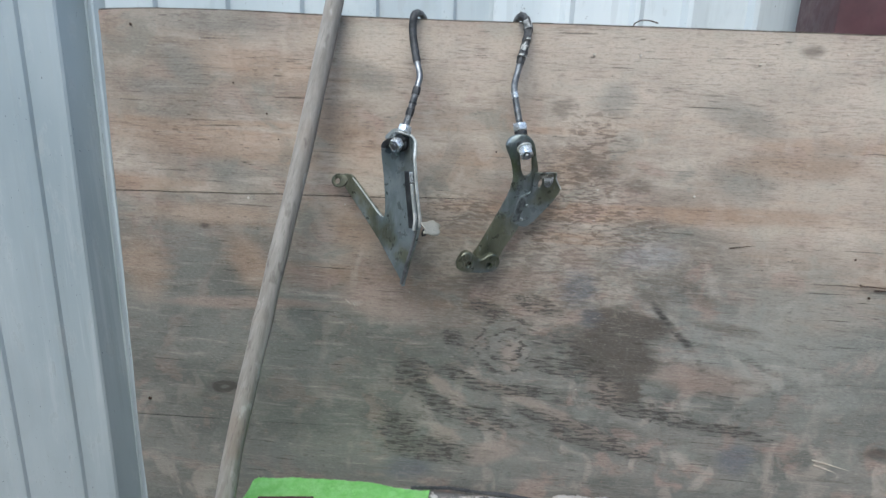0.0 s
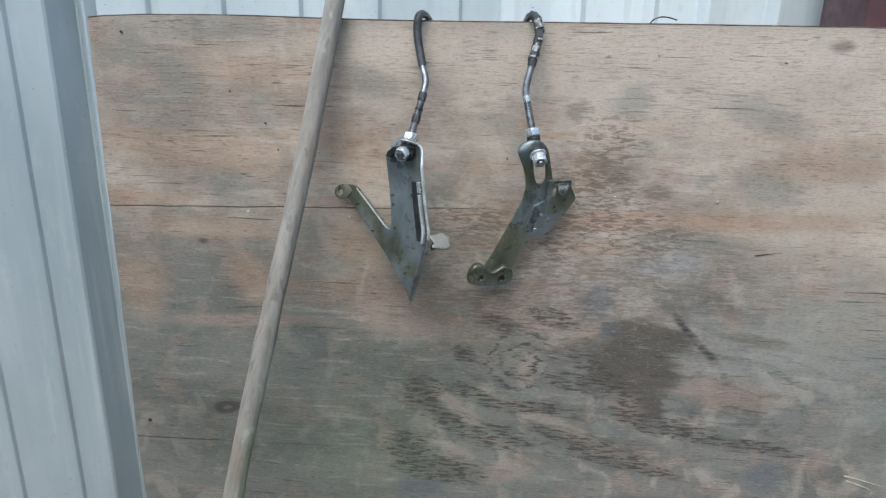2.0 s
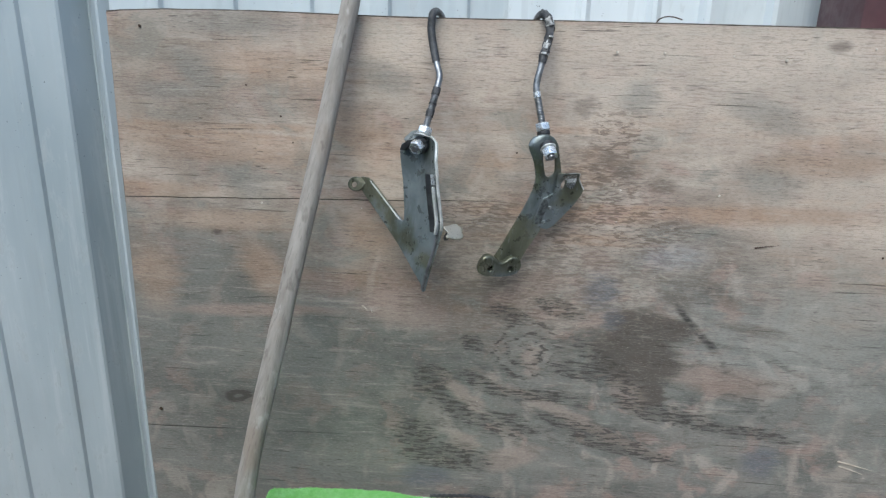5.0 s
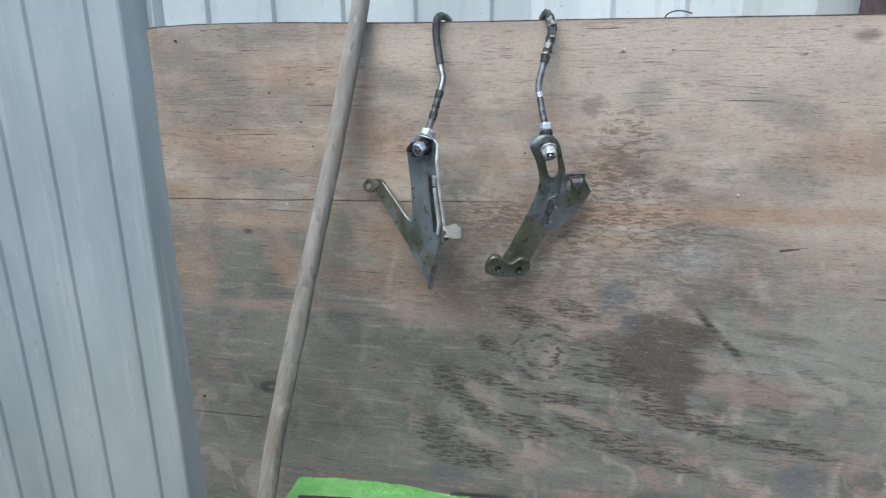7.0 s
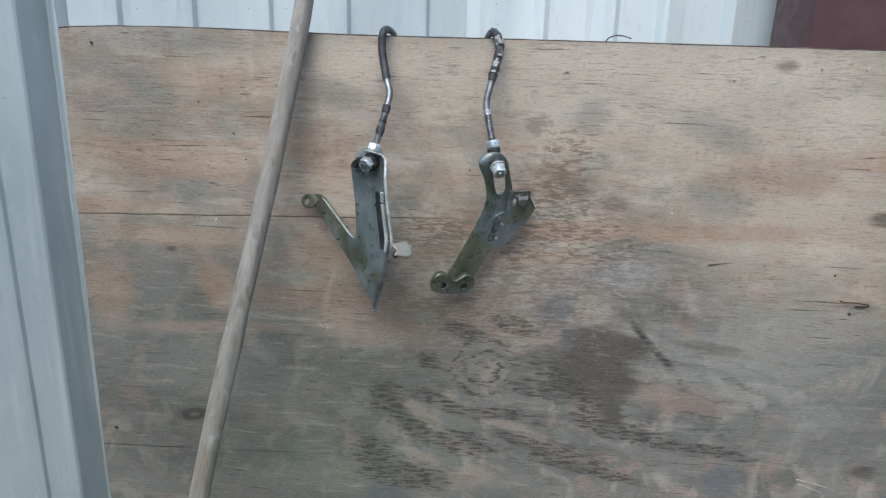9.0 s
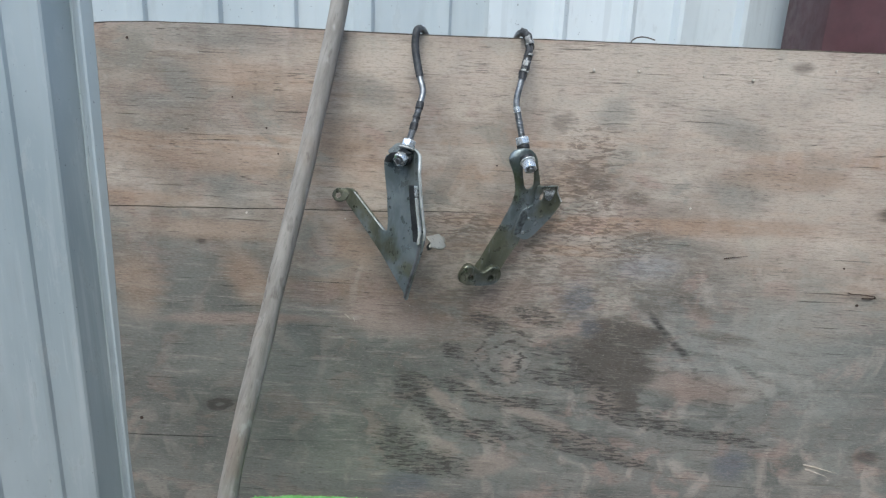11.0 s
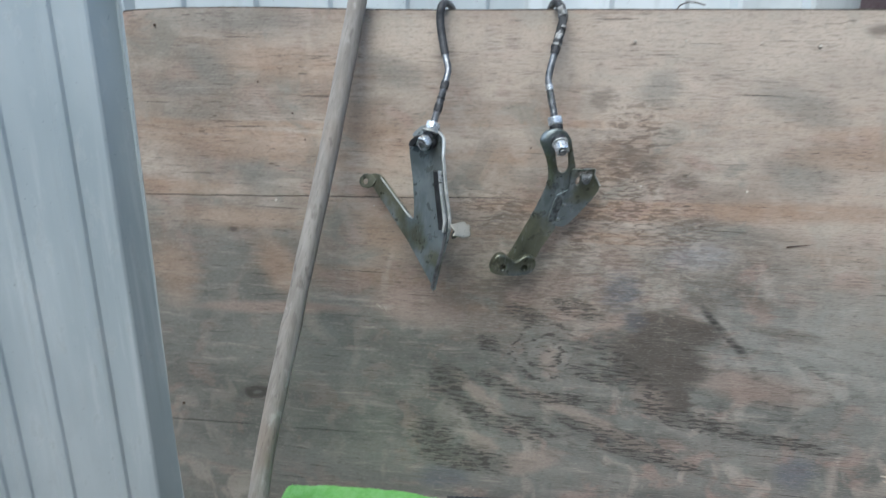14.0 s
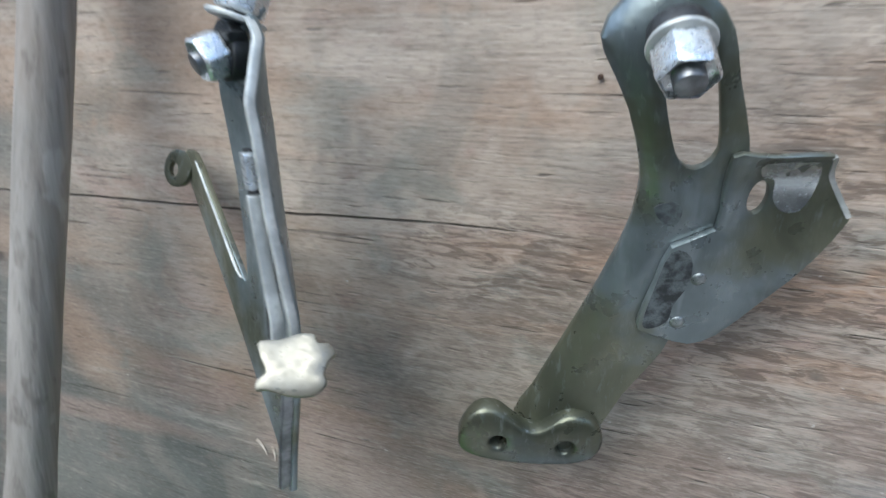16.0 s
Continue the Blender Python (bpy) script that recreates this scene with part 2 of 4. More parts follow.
    eye = k.op('MULTIPLY', k.step(k.op('SINE', k.op('MULTIPLY', ed, 13.0)), 0.0, 0.8), k.step(ed, 1.45, 1.0))
    bands = k.op('MAXIMUM', bands, k.op('MULTIPLY', eye, 0.6))
    low = k.op('MAXIMUM', blob(0.10, 0.94, 0.32, 0.12, 0.5), blob(0.32, 1.00, 0.25, 0.12, 0.5))
    sl = k.op('ADD', k.op('MULTIPLY_ADD', x, 0.26, z), k.op('MULTIPLY', k.op('SUBTRACT', k.noise(k.scaled(4.2, 1, 7, (7, 0, 3)), 1.0, 4.0, 0.55, 1.2), 0.5), 0.20))
    rings_of_growth = k.op('MULTIPLY', k.step(k.op('SINE', k.op('MULTIPLY', sl, 150.0)), 0.1, 0.9), k.op('MULTIPLY', low, 0.35))
    bands = k.op('MAXIMUM', bands, rings_of_growth)
    checks = k.op('MULTIPLY', k.step(bands, 0.12, 0.6), k.step(dash, 0.515, 0.445))
    col = k.mix(k.op('MULTIPLY', bands, 0.42), col, (0.092, 0.082, 0.070))
    col = k.mix(k.op('MULTIPLY', checks, 0.80), col, (0.052, 0.047, 0.041))
    col = k.mix(k.op('MULTIPLY', dark, 0.26), col, (0.070, 0.060, 0.050))
    # bird's-eye figure: curly dark and pale flecks
    field = k.op('MAXIMUM', strokes(((0.181, 1.260, 0.085, 0.062, -37), (0.133, 1.222, 0.040, 0.037, 2), (0.243, 1.227, 0.060, 0.034, 3), (0.196, 1.353, 0.045, 0.034, -15), (0.02, 1.24, 0.06, 0.03, 0)), 0.6), k.op('MULTIPLY', blob(0.15, 1.16, 0.20, 0.10, 0.6), 0.6))
    curl = k.noise(k.scaled(52, 1, 210, (6, 0, 1)), 1.0, 4.0, 0.62, 0.9)
    specks = k.op('MULTIPLY', k.step(curl, 0.515, 0.43), field)
    col = k.mix(k.op('MULTIPLY', specks, 0.68), col, (0.125, 0.092, 0.072))
    col = k.mix(k.op('MULTIPLY', k.op('MULTIPLY', k.step(curl, 0.53, 0.64), field), 0.55), col, (0.460, 0.368, 0.300))
    all_over = k.op('MULTIPLY', k.step(k.noise(k.scaled(5, 1, 8, (4, 0, 4)), 1.0, 3.0), 0.42, 0.62), k.op('MULTIPLY', k.step(dash2, 0.43, 0.33), 0.42))
    calm = k.step(k.noise(k.scaled(6, 1, 11, (9, 0, 1)), 1.0, 3.0, 0.55, 0.5), 0.42, 0.64, 0.18, 1.0)
    col = k.mix(k.op('MULTIPLY', all_over, calm), col, (0.075, 0.062, 0.052))
    flecks = k.step(k.noise(k.scaled(130, 1, 190, (3, 0, 3)), 1.0, 2.0), 0.735, 0.76)
    col = k.mix(k.op('MULTIPLY', flecks, 0.6), col, (0.52, 0.48, 0.43))
    pore = k.noise(k.scaled(40, 1, 330, (8, 0, 8)), 1.0, 2.0, 0.5)
    hair = k.noise(k.scaled(26, 1, 640, (5, 0, 5)), 1.0, 2.0, 0.5)
    pores = k.op('MAXIMUM', k.op('MULTIPLY', k.step(pore, 0.36, 0.28), 0.70), k.op('MULTIPLY', k.step(hair, 0.36, 0.27), 0.7))
    col = k.mix(k.op('MULTIPLY', k.step(hair, 0.62, 0.72), 0.32), col, (0.50, 0.45, 0.385))
    col = k.mix(k.op('MULTIPLY', pores, calm), col, (0.058, 0.048, 0.041))
    split = k.noise(k.scaled(8, 1, 300, (4, 0, 7)), 1.0, 2.0, 0.5, 0.15)
    splits = k.op('MULTIPLY', k.step(split, 0.325, 0.295), k.step(k.noise(k.scaled(3, 1, 4, (8, 0, 3)), 1.0, 2.0), 0.36, 0.54, 0.25, 1.0))
    col = k.mix(k.op('MULTIPLY', splits, 0.62), col, (0.030, 0.024, 0.020))
    dust = k.noise(k.scaled(170, 1, 900, (7, 0, 2)), 1.0, 2.0, 0.6)
    col = k.mix(k.op('MULTIPLY', k.step(dust, 0.50, 0.34), 0.26), col, (0.075, 0.062, 0.053))
    col = k.mix(k.op('MULTIPLY', k.step(dust, 0.55, 0.70), 0.22), col, (0.50, 0.45, 0.39))
    # knots
    rings = None
    for cx, cz, rx, rz in ((0.607, 1.285, 0.020, 0.009), (0.452, 1.474, 0.014, 0.007), (-0.357, 1.1965, 0.007, 0.004), (0.66, 0.90, 0.02, 0.010)):
        b = blob(cx, cz, rx, rz, 0.55, k.op('ADD', x, k.op('MULTIPLY', k.op('SUBTRACT', mid, 0.5), 0.03)), k.op('ADD', z, k.op('MULTIPLY', k.op('SUBTRACT', streak, 0.5), 0.02)))
        rings = b if rings is None else k.op('MAXIMUM', rings, b)
    col = k.mix(k.op('MULTIPLY', rings, k.step(mid, 0.25, 0.7, 0.85, 0.45)), col, (0.050, 0.038, 0.030))
    # the large knot keeps its rings
    kn = k.op('SUBTRACT', 1.0, k.dome(k.joined(k.op('ADD', x, k.op('MULTIPLY', k.op('SUBTRACT', mid, 0.5), 0.05)), 0.0, k.op('ADD', z, k.op('MULTIPLY', k.op('SUBTRACT', streak, 0.5), 0.022))), -0.352, 0.926, 0.042, 0.019, 2))
    ring = k.op('MULTIPLY', k.step(k.op('SINE', k.op('MULTIPLY_ADD', kn, 9.0, k.op('MULTIPLY', spots, 9.0))), -0.6, 0.7, 0.25, 1.0), k.step(kn, 0.98, 0.70))
    col = k.mix(k.op('MULTIPLY', ring, 0.72), col, (0.045, 0.038, 0.032))
    gx, gz = k.op('SUBTRACT', x, 0.334), k.op('SUBTRACT', z, 1.084)
    ga = k.op('ADD', k.op('MULTIPLY', gx, 0.663), k.op('MULTIPLY', gz, -0.749))
    gb = k.op('ADD', k.op('MULTIPLY', gx, 0.749), k.op('MULTIPLY', gz, 0.663))
    gb = k.op('ABSOLUTE', k.op('ADD', gb, k.op('MULTIPLY', k.op('SUBTRACT', mid, 0.5), 0.02)), 0)
    gash = k.op('MULTIPLY', k.step(k.op('ABSOLUTE', k.op('ADD', ga, k.op('MULTIPLY', k.op('SUBTRACT', streak, 0.5), 0.05)), 0), 0.056, 0.034), k.step(gb, 0.0085, 0.001))
    gash = k.op('MULTIPLY', gash, k.step(dash, 0.66, 0.40, 0.25, 1.0))
    col = k.mix(k.op('MULTIPLY', gash, 0.95), col, (0.040, 0.037, 0.033))
    # long cracks along the grain
    wander = k.op('MULTIPLY', k.op('SUBTRACT', k.noise(k.scaled(9, 1, 1), 1.0, 3.0), 0.5), 0.006)
    crack = None
    for z0, slope, x0, x1, w in ((1.2580, 0.031, -0.60, 0.00, 0.0005), (1.141, -0.01, -0.215, -0.125, 0.0003), (0.874, 0.025, -0.60, -0.35, 0.0005), (0.8735, 0.022, -0.30, -0.17, 0.0002), (1.2580, 0.012, -0.02, 0.035, 0.0004)):
        d = k.op('ABSOLUTE', k.op('SUBTRACT', k.op('ADD', z, wander), k.op('MULTIPLY_ADD', x, slope, z0)), 0)
        c = k.op('MULTIPLY', k.step(d, w * 1.7, w * 0.5), k.op('MULTIPLY', k.step(x, x0, x0 + 0.02), k.step(x, x1, x1 - 0.03)))
        crack = c if crack is None else k.op('MAXIMUM', crack, c)
    col = k.mix(k.op('MULTIPLY', crack, 0.9), col, (0.022, 0.017, 0.014))
    h = k.op('ADD', k.op('MULTIPLY', streak, 0.5), k.op('MULTIPLY', fine, 0.4))
    h = k.op('SUBTRACT', h, k.op('ADD', k.op('MULTIPLY', crack, 1.6), k.op('ADD', k.op('MULTIPLY', checks, 0.5), k.op('ADD', k.op('MULTIPLY', pores, 0.6), k.op('MULTIPLY', splits, 0.8)))))
    return k.done(col, k.step(mid, 0.3, 0.7, 0.62, 0.82), 0.0, h, 0.0010, 0.35)


def ply_edge():
    k = Nodes("ply_edge")
    s = k.noise(k.scaled(30, 400, 30), 1.0, 3.0)
    return k.done(k.mix(s, (0.40, 0.33, 0.25), (0.20, 0.15, 0.11)), 0.85, 0.0, s, 0.001)


def pole_wood():
    k = Nodes("grey_pole_wood")
    s = k.noise(k.scaled(75, 75, 4, turn=-14.6), 1.0, 5.0, 0.65)
    b = k.noise(k.scaled(14, 14, 7, (2, 2, 2)), 1.0, 4.0)
    f = k.noise(k.scaled(280, 280, 12, turn=-14.6), 1.0, 2.0)
    c = k.mix(k.step(s, 0.3, 0.7), (0.222, 0.198, 0.174), (0.352, 0.322, 0.290))
    c = k.mix(k.op('MULTIPLY', k.step(b, 0.5, 0.68), 0.35), c, (0.235, 0.165, 0.118))
    c = k.mix(k.op('MULTIPLY', k.step(b, 0.44, 0.30), 0.5), c, (0.400, 0.375, 0.335))
    chip = k.noise(k.scaled(50, 50, 22, (6, 1, 4)), 1.0, 3.0, 0.6)
    c = k.mix(k.op('MULTIPLY', k.step(chip, 0.60, 0.70), 0.6), c, (0.46, 0.43, 0.39))
    c = k.mix(k.op('MULTIPLY', k.step(chip, 0.40, 0.30), 0.5), c, (0.11, 0.092, 0.078))
    c = k.mix(k.op('MULTIPLY', k.step(f, 0.42, 0.3), 0.28), c, (0.080, 0.065, 0.055))
    return k.done(c, 0.72, 0.0, k.op('ADD', s, k.op('MULTIPLY', f, 0.5)), 0.0012, 0.3)


def siding_paint(name, low, high):
    """Painted sheet metal between two tones of its colour, with dirt, chalking and specks."""
    k = Nodes(name)
    b = k.noise(k.scaled(3, 3, 1.3), 1.0, 4.0)
    d = k.noise(k.scaled(26, 26, 9, (4, 1, 2)), 1.0, 5.0, 0.65)
    s = k.noise(k.scaled(230, 230, 230), 1.0, 1.0)
    c = k.mix(k.step(b, 0.32, 0.68), low, high)
    c = k.mix(k.op('MULTIPLY', k.step(d, 0.54, 0.72), 0.35), c, (0.350, 0.378, 0.388))
    c = k.mix(k.op('MULTIPLY', k.step(d, 0.44, 0.30), 0.35), c, (0.560, 0.580, 0.582))
    run = k.noise(k.scaled(60, 60, 2.2, (5, 5, 0)), 1.0, 4.0, 0.6, 0.2)
    wet = k.step(k.noise(k.scaled(5, 5, 1.6, (1, 7, 3)), 1.0, 2.0), 0.45, 0.62)
    c = k.mix(k.op('MULTIPLY', k.op('MULTIPLY', k.step(run, 0.52, 0.66), wet), 0.20), c, (0.250, 0.270, 0.272))
    c = k.mix(k.op('MULTIPLY', k.op('MULTIPLY', k.step(run, 0.46, 0.34), wet), 0.22), c, (0.620, 0.640, 0.640))
    c = k.mix(k.op('MULTIPLY', k.step(s, 0.765, 0.79), 0.8), c, (0.060, 0.060, 0.060))
    return k.done(c, k.step(d, 0.3, 0.7, 0.26, 0.44), 0.0, d, 0.0005)


def plain(name, a, b, scale, rough=0.6, metal=0.0, depth=0.0005, stretch=(1, 1, 1), lo=0.35, hi=0.65, spec=None):
    """Two tones mixed by noise at one size, with finer specks of the same tones, and fine relief."""
    k = Nodes(name)
    n = k.noise(k.scaled(*stretch), scale, 5.0, 0.62)
    f = k.noise(k.scaled(*stretch, off=(3, 5, 7)), scale * 6.5, 3.0, 0.6)
    c = k.mix(k.step(n, lo, hi), a, b)
    c = k.mix(k.op('MULTIPLY', k.step(f, 0.52, 0.7), 0.35), c, a)
    return k.done(c, k.step(f, 0.3, 0.7, max(rough - 0.10, 0.05), min(rough + 0.12, 1.0)), metal, k.op('ADD', n, k.op('MULTIPLY', f, 0.5)), depth, spec)


def bracket_steel(name, olive, low=None, bright=1.0, side=None):
    """Worn zinc-plated steel: blue-grey with olive passivation and dark grease; the foot end can be more olive."""
    k = Nodes(name)
    n = k.noise(k.scaled(1, 1, 0.6), 26.0, 4.0, 0.6, 0.5)
    o = k.noise(k.scaled(1, 1, 1, (4, 4, 4)), 19.0, 4.0, 0.55)
    f = k.noise(k.scaled(1, 1, 0.22, (2, 6, 1)), 360.0, 3.0, 0.6)
    g = k.noise(k.scaled(1, 1, 1, (9, 2, 5)), 70.0, 4.0, 0.62)
    v = k.noise(k.scaled(1, 1, 0.10, (7, 1, 3)), 75.0, 3.0, 0.55, 0.3)
    c = k.mix(k.step(n, 0.35, 0.65), (0.125 * bright, 0.148 * bright, 0.150 * bright), (0.225 * bright, 0.258 * bright, 0.264 * bright))
    c = k.mix(k.op('MULTIPLY', k.step(v, 0.50, 0.66), 0.5), c, (0.330, 0.370, 0.380))
    o = k.op('ADD', o, olive)
    if low:
        o = k.op('ADD', o, k.step(k.xyz()[2], low[0], low[1], 0.0, 0.17))
    if side:
        o = k.op('ADD', o, k.step(k.xyz()[0], side[0], side[1], 0.0, 0.22))
    c = k.mix(k.op('MULTIPLY', k.step(o, 0.46, 0.64), 0.9), c, k.mix(k.step(n, 0.35, 0.65), tuple(q * min(bright, 1) for q in (0.098, 0.102, 0.066)), tuple(q * min(bright, 1) for q in (0.180, 0.178, 0.115))))
    c = k.mix(k.op('MULTIPLY', k.step(g, 0.66, 0.82), 0.22), c, (0.045, 0.047, 0.045))
    c = k.mix(k.op('MULTIPLY', k.step(f, 0.56, 0.74), 0.4), c, (0.300, 0.320, 0.312))
    return k.done(c, k.step(g, 0.35, 0.7, 0.26, 0.50), 0.62, k.op('ADD', k.op('MULTIPLY', f, 0.5), g), 0.0004)


MAT_PLY, MAT_EDGE, MAT_POLE, MAT_SIDING, MAT_STEEL = plywood_face(), ply_edge(), pole_wood(), siding_paint("weathered_siding", (0.300, 0.350, 0.372), (0.405, 0.452, 0.470)), bracket_steel("blue_grey_plated_steel", -0.10, None, 1.30, (-0.034, -0.052))
# lighter copy of the siding paint, for the stronger light right of the fold
MAT_MID = siding_paint("siding_mid_lit", (0.400, 0.455, 0.478), (0.540, 0.588, 0.602))
MAT_CORE = plain("dark_ply_core", (0.040, 0.034, 0.028), (0.120, 0.098, 0.078), 40.0, 0.9, 0.0, 0.001)
# palest copy of the siding paint, brightness of the right-hand sheets put into colour
MAT_SIDING_LIT = siding_paint("siding_bright_lit", (0.530, 0.588, 0.612), (0.690, 0.730, 0.742))
MAT_RIVET = plain("worn_rivet_steel", (0.17, 0.185, 0.18), (0.34, 0.36, 0.355), 160.0, 0.35, 0.7)
MAT_EAR = bracket_steel("dark_olive_steel", 0.20, None, 0.55)
MAT_ARM = bracket_steel("mottled_plated_steel", 0.06)
MAT_OLIVE = bracket_steel("olive_plated_steel", 0.16, None, 0.72)
MAT_PLATE = bracket_steel("two_tone_plated_steel", 0.03, (-0.235, -0.300))
MAT_BRIGHT = plain("bright_zinc", (0.55, 0.57, 0.58), (0.78, 0.80, 0.80), 90.0, 0.30, 0.75)
# brighter steel for the highlight in the cup
MAT_POLISHED = plain("highlight_steel", (0.42, 0.45, 0.45), (0.58, 0.60, 0.60), 30.0, 0.20, 0.9, 0.0)
MAT_RIM = plain("worn_sheared_edge", (0.40, 0.41, 0.39), (0.64, 0.65, 0.62), 60.0, 0.45, 0.35)
MAT_ROD = plain("bare_rod_steel", (0.14, 0.145, 0.15), (0.32, 0.33, 0.34), 55.0, 0.38, 0.8)
MAT_SLEEVE = plain("black_rubber_sleeve", (0.022, 0.023, 0.025), (0.055, 0.057, 0.060), 80.0, 0.55)
MAT_TAPE = plain("tattered_black_tape", (0.018, 0.018, 0.019), (0.045, 0.045, 0.047), 120.0, 0.42, 0.0, 0.0015)
MAT_FLAKE = plain("pale_tape_backing", (0.17, 0.17, 0.165), (0.42, 0.42, 0.40), 260.0, 0.6)
MAT_BRASS = plain("pale_brass", (0.215, 0.199, 0.156), (0.270, 0.251, 0.205), 60.0, 0.36, 0.4, 0.0001)
# black steel, used as well for shade at the latch and hood
MAT_DARK = plain("dull_black_steel", (0.010, 0.011, 0.012), (0.036, 0.038, 0.040), 70.0, 0.52, 0.15)
MAT_GREASE = plain("old_grease", (0.050, 0.055, 0.057), (0.185, 0.210, 0.215), 200.0, 0.42, 0.55, 0.0002)
MAT_MAROON = plain("maroon_paint", (0.070, 0.030, 0.034), (0.105, 0.048, 0.052), 9.0, 0.48)
MAT_GREEN = plain("lime_green_fabric", (0.295, 0.700, 0.205), (0.400, 0.785, 0.295), 60.0, 0.9, 0.0, 0.003)
MAT_RAG = plain("dirty_white_rag", (0.50, 0.47, 0.44), (0.31, 0.23, 0.20), 60.0, 0.9, 0.0, 0.004, (1, 1, 2), 0.45, 0.75)
MAT_CABLE = plain("black_cable", (0.020, 0.020, 0.022), (0.050, 0.050, 0.052), 100.0, 0.5)
MAT_BLOCK = plain("dark_red_block_paint", (0.055, 0.020, 0.022), (0.085, 0.034, 0.036), 18.0, 0.55)
MAT_CHIP = plain("bare_chipped_wood", (0.46, 0.33, 0.20), (0.60, 0.47, 0.32), 60.0, 0.8)
MAT_NAIL = plain("dull_nail", (0.34, 0.29, 0.24), (0.62, 0.56, 0.48), 300.0, 0.6, 0.1)
MAT_RUST = plain("rusty_nail", (0.030, 0.020, 0.016), (0.080, 0.045, 0.030), 300.0, 0.8, 0.2)
MAT_SPLINT = plain("pale_splinter", (0.34, 0.29, 0.23), (0.48, 0.42, 0.35), 90.0, 0.8)
MAT_GROUND = plain("bare_ground", (0.060, 0.055, 0.048), (0.115, 0.105, 0.092), 2.5, 0.95, 0.0, 0.02)
MAT_UNSEEN_WALL = plain("unseen_wall_grey", (0.20, 0.19, 0.175), (0.27, 0.26, 0.24), 1.6, 0.9, 0.0, 0.004)


def flaked_paint():
    k = Nodes("flaked_white_paint")
    n = k.noise(k.scaled(1, 1, 1), 34.0, 5.0, 0.65, 0.3)
    f = k.noise(k.scaled(1, 1, 1, (2, 2, 2)), 150.0, 3.0)
    c = k.mix(k.step(n, 0.47, 0.50), (0.165, 0.160, 0.155), (0.570, 0.545, 0.525))
    c = k.mix(k.op('MULTIPLY', k.step(f, 0.55, 0.7), 0.4), c, (0.50, 0.42, 0.38))
    return k.done(c, 0.7, 0.0, k.step(n, 0.47, 0.50), 0.0012)


MAT_FLAKED = flaked_paint()

# ---- mesh helpers ----


def mesh_ob(name, bm, material, parent=None, smooth=40):
    bmesh.ops.recalc_face_normals(bm, faces=bm.faces)
    me = bpy.data.meshes.new(name)
    for f in bm.faces:
        f.smooth = smooth > 0
    if smooth:
        for e in bm.edges:
            if len(e.link_faces) == 2 and e.calc_face_angle(0) > radians(smooth):
                e.smooth = False
    bm.to_mesh(me)
    bm.free()
    me.materials.append(material)
    ob = new(name, me)
    ob.parent = parent
    return ob


def part(name, bm, material, parent, label="", smooth=40):
    ob = mesh_ob(name, bm, material, parent, smooth)
    if label:
        ob["label"] = label
    return ob


def thing(name, label, category, at=(0, 0, 0), kind="", group=""):
    ob = new(name)
    ob.matrix_basis = Matrix.Translation(at)
    ob.empty_display_size = 0.02
    return tagged(ob, label, category, group, kind)


def block(x0, x1, y0, y1, z0, z1, bevel=0.0, segs=2, cuts=0, rough=0.0, seed=0):
    bm = bmesh.new()
    bmesh.ops.create_cube(bm, size=1, matrix=Matrix.LocRotScale(((x0 + x1) / 2, (y0 + y1) / 2, (z0 + z1) / 2), None, (x1 - x0, y1 - y0, z1 - z0)))
    if bevel:
        bmesh.ops.bevel(bm, geom=list(bm.edges), offset=bevel, segments=segs, affect='EDGES', profile=0.5)
    if cuts:
        bmesh.ops.subdivide_edges(bm, edges=list(bm.edges), cuts=cuts, use_grid_fill=True)
    if rough:
        for v in bm.verts:
            v.co += rough * noise.noise_vector(v.co * 23 + Vector((seed, 0, 0)))
    return bm


def spline(points, steps=6, closed=False):
    """Catmull-Rom through the points (any dimension)."""
    p = [np.array(q, float) for q in points]
    n, out = len(p), []
    for i in range(n if closed else n - 1):
        a, b, c, d = (p[(i + j) % n] if closed else p[min(max(i + j, 0), n - 1)] for j in (-1, 0, 1, 2))
        for s in range(steps):
            t = s / steps
            out.append(0.5 * (2 * b + (c - a) * t + (2 * a - 5 * b + 4 * c - d) * t * t + (3 * b - 3 * c + d - a) * t ** 3))
    if not closed:
        out.append(p[-1])
    return out


def tube(path, radius, sides=14, caps=True):
    """A round bar along a path; radius is a number or a function of (index, share of the length, angle)."""
    bm, rings = bmesh.new(), []
    pts = [Vector(q) for q in path]
    n = len(pts)
    side = Vector((1, 0, 0)) if abs((pts[1] - pts[0]).normalized().x) < 0.8 else Vector((0, 1, 0))
    for i, q in enumerate(pts):
        d = (pts[min(i + 1, n - 1)] - pts[max(i - 1, 0)]).normalized()
        side = (side - d * side.dot(d)).normalized()
        up = d.cross(side)
        ring = []
        for s in range(sides):
            a = 2 * math.pi * s / sides
            r = radius(i, i / (n - 1), a) if callable(radius) else radius
            ring.append(bm.verts.new(q + r * (math.cos(a) * side + math.sin(a) * up)))
        rings.append(ring)
    for a, b in zip(rings, rings[1:]):
        for s in range(sides):
            bm.faces.new((a[s], a[(s + 1) % sides], b[(s + 1) % sides], b[s]))
    if caps:
        bm.faces.new(rings[0][::-1]), bm.faces.new(rings[-1])
    return bm


def resample(points, gap):
    p = [np.array(q, float) for q in points]
    d = np.concatenate([[0], np.cumsum([np.linalg.norm(b - a) for a, b in zip(p, p[1:])])])
    s = np.linspace(0, d[-1], max(3, int(d[-1] / gap)))
    return [tuple(np.interp(v, d, [q[k] for q in p]) for k in range(3)) for v in s]


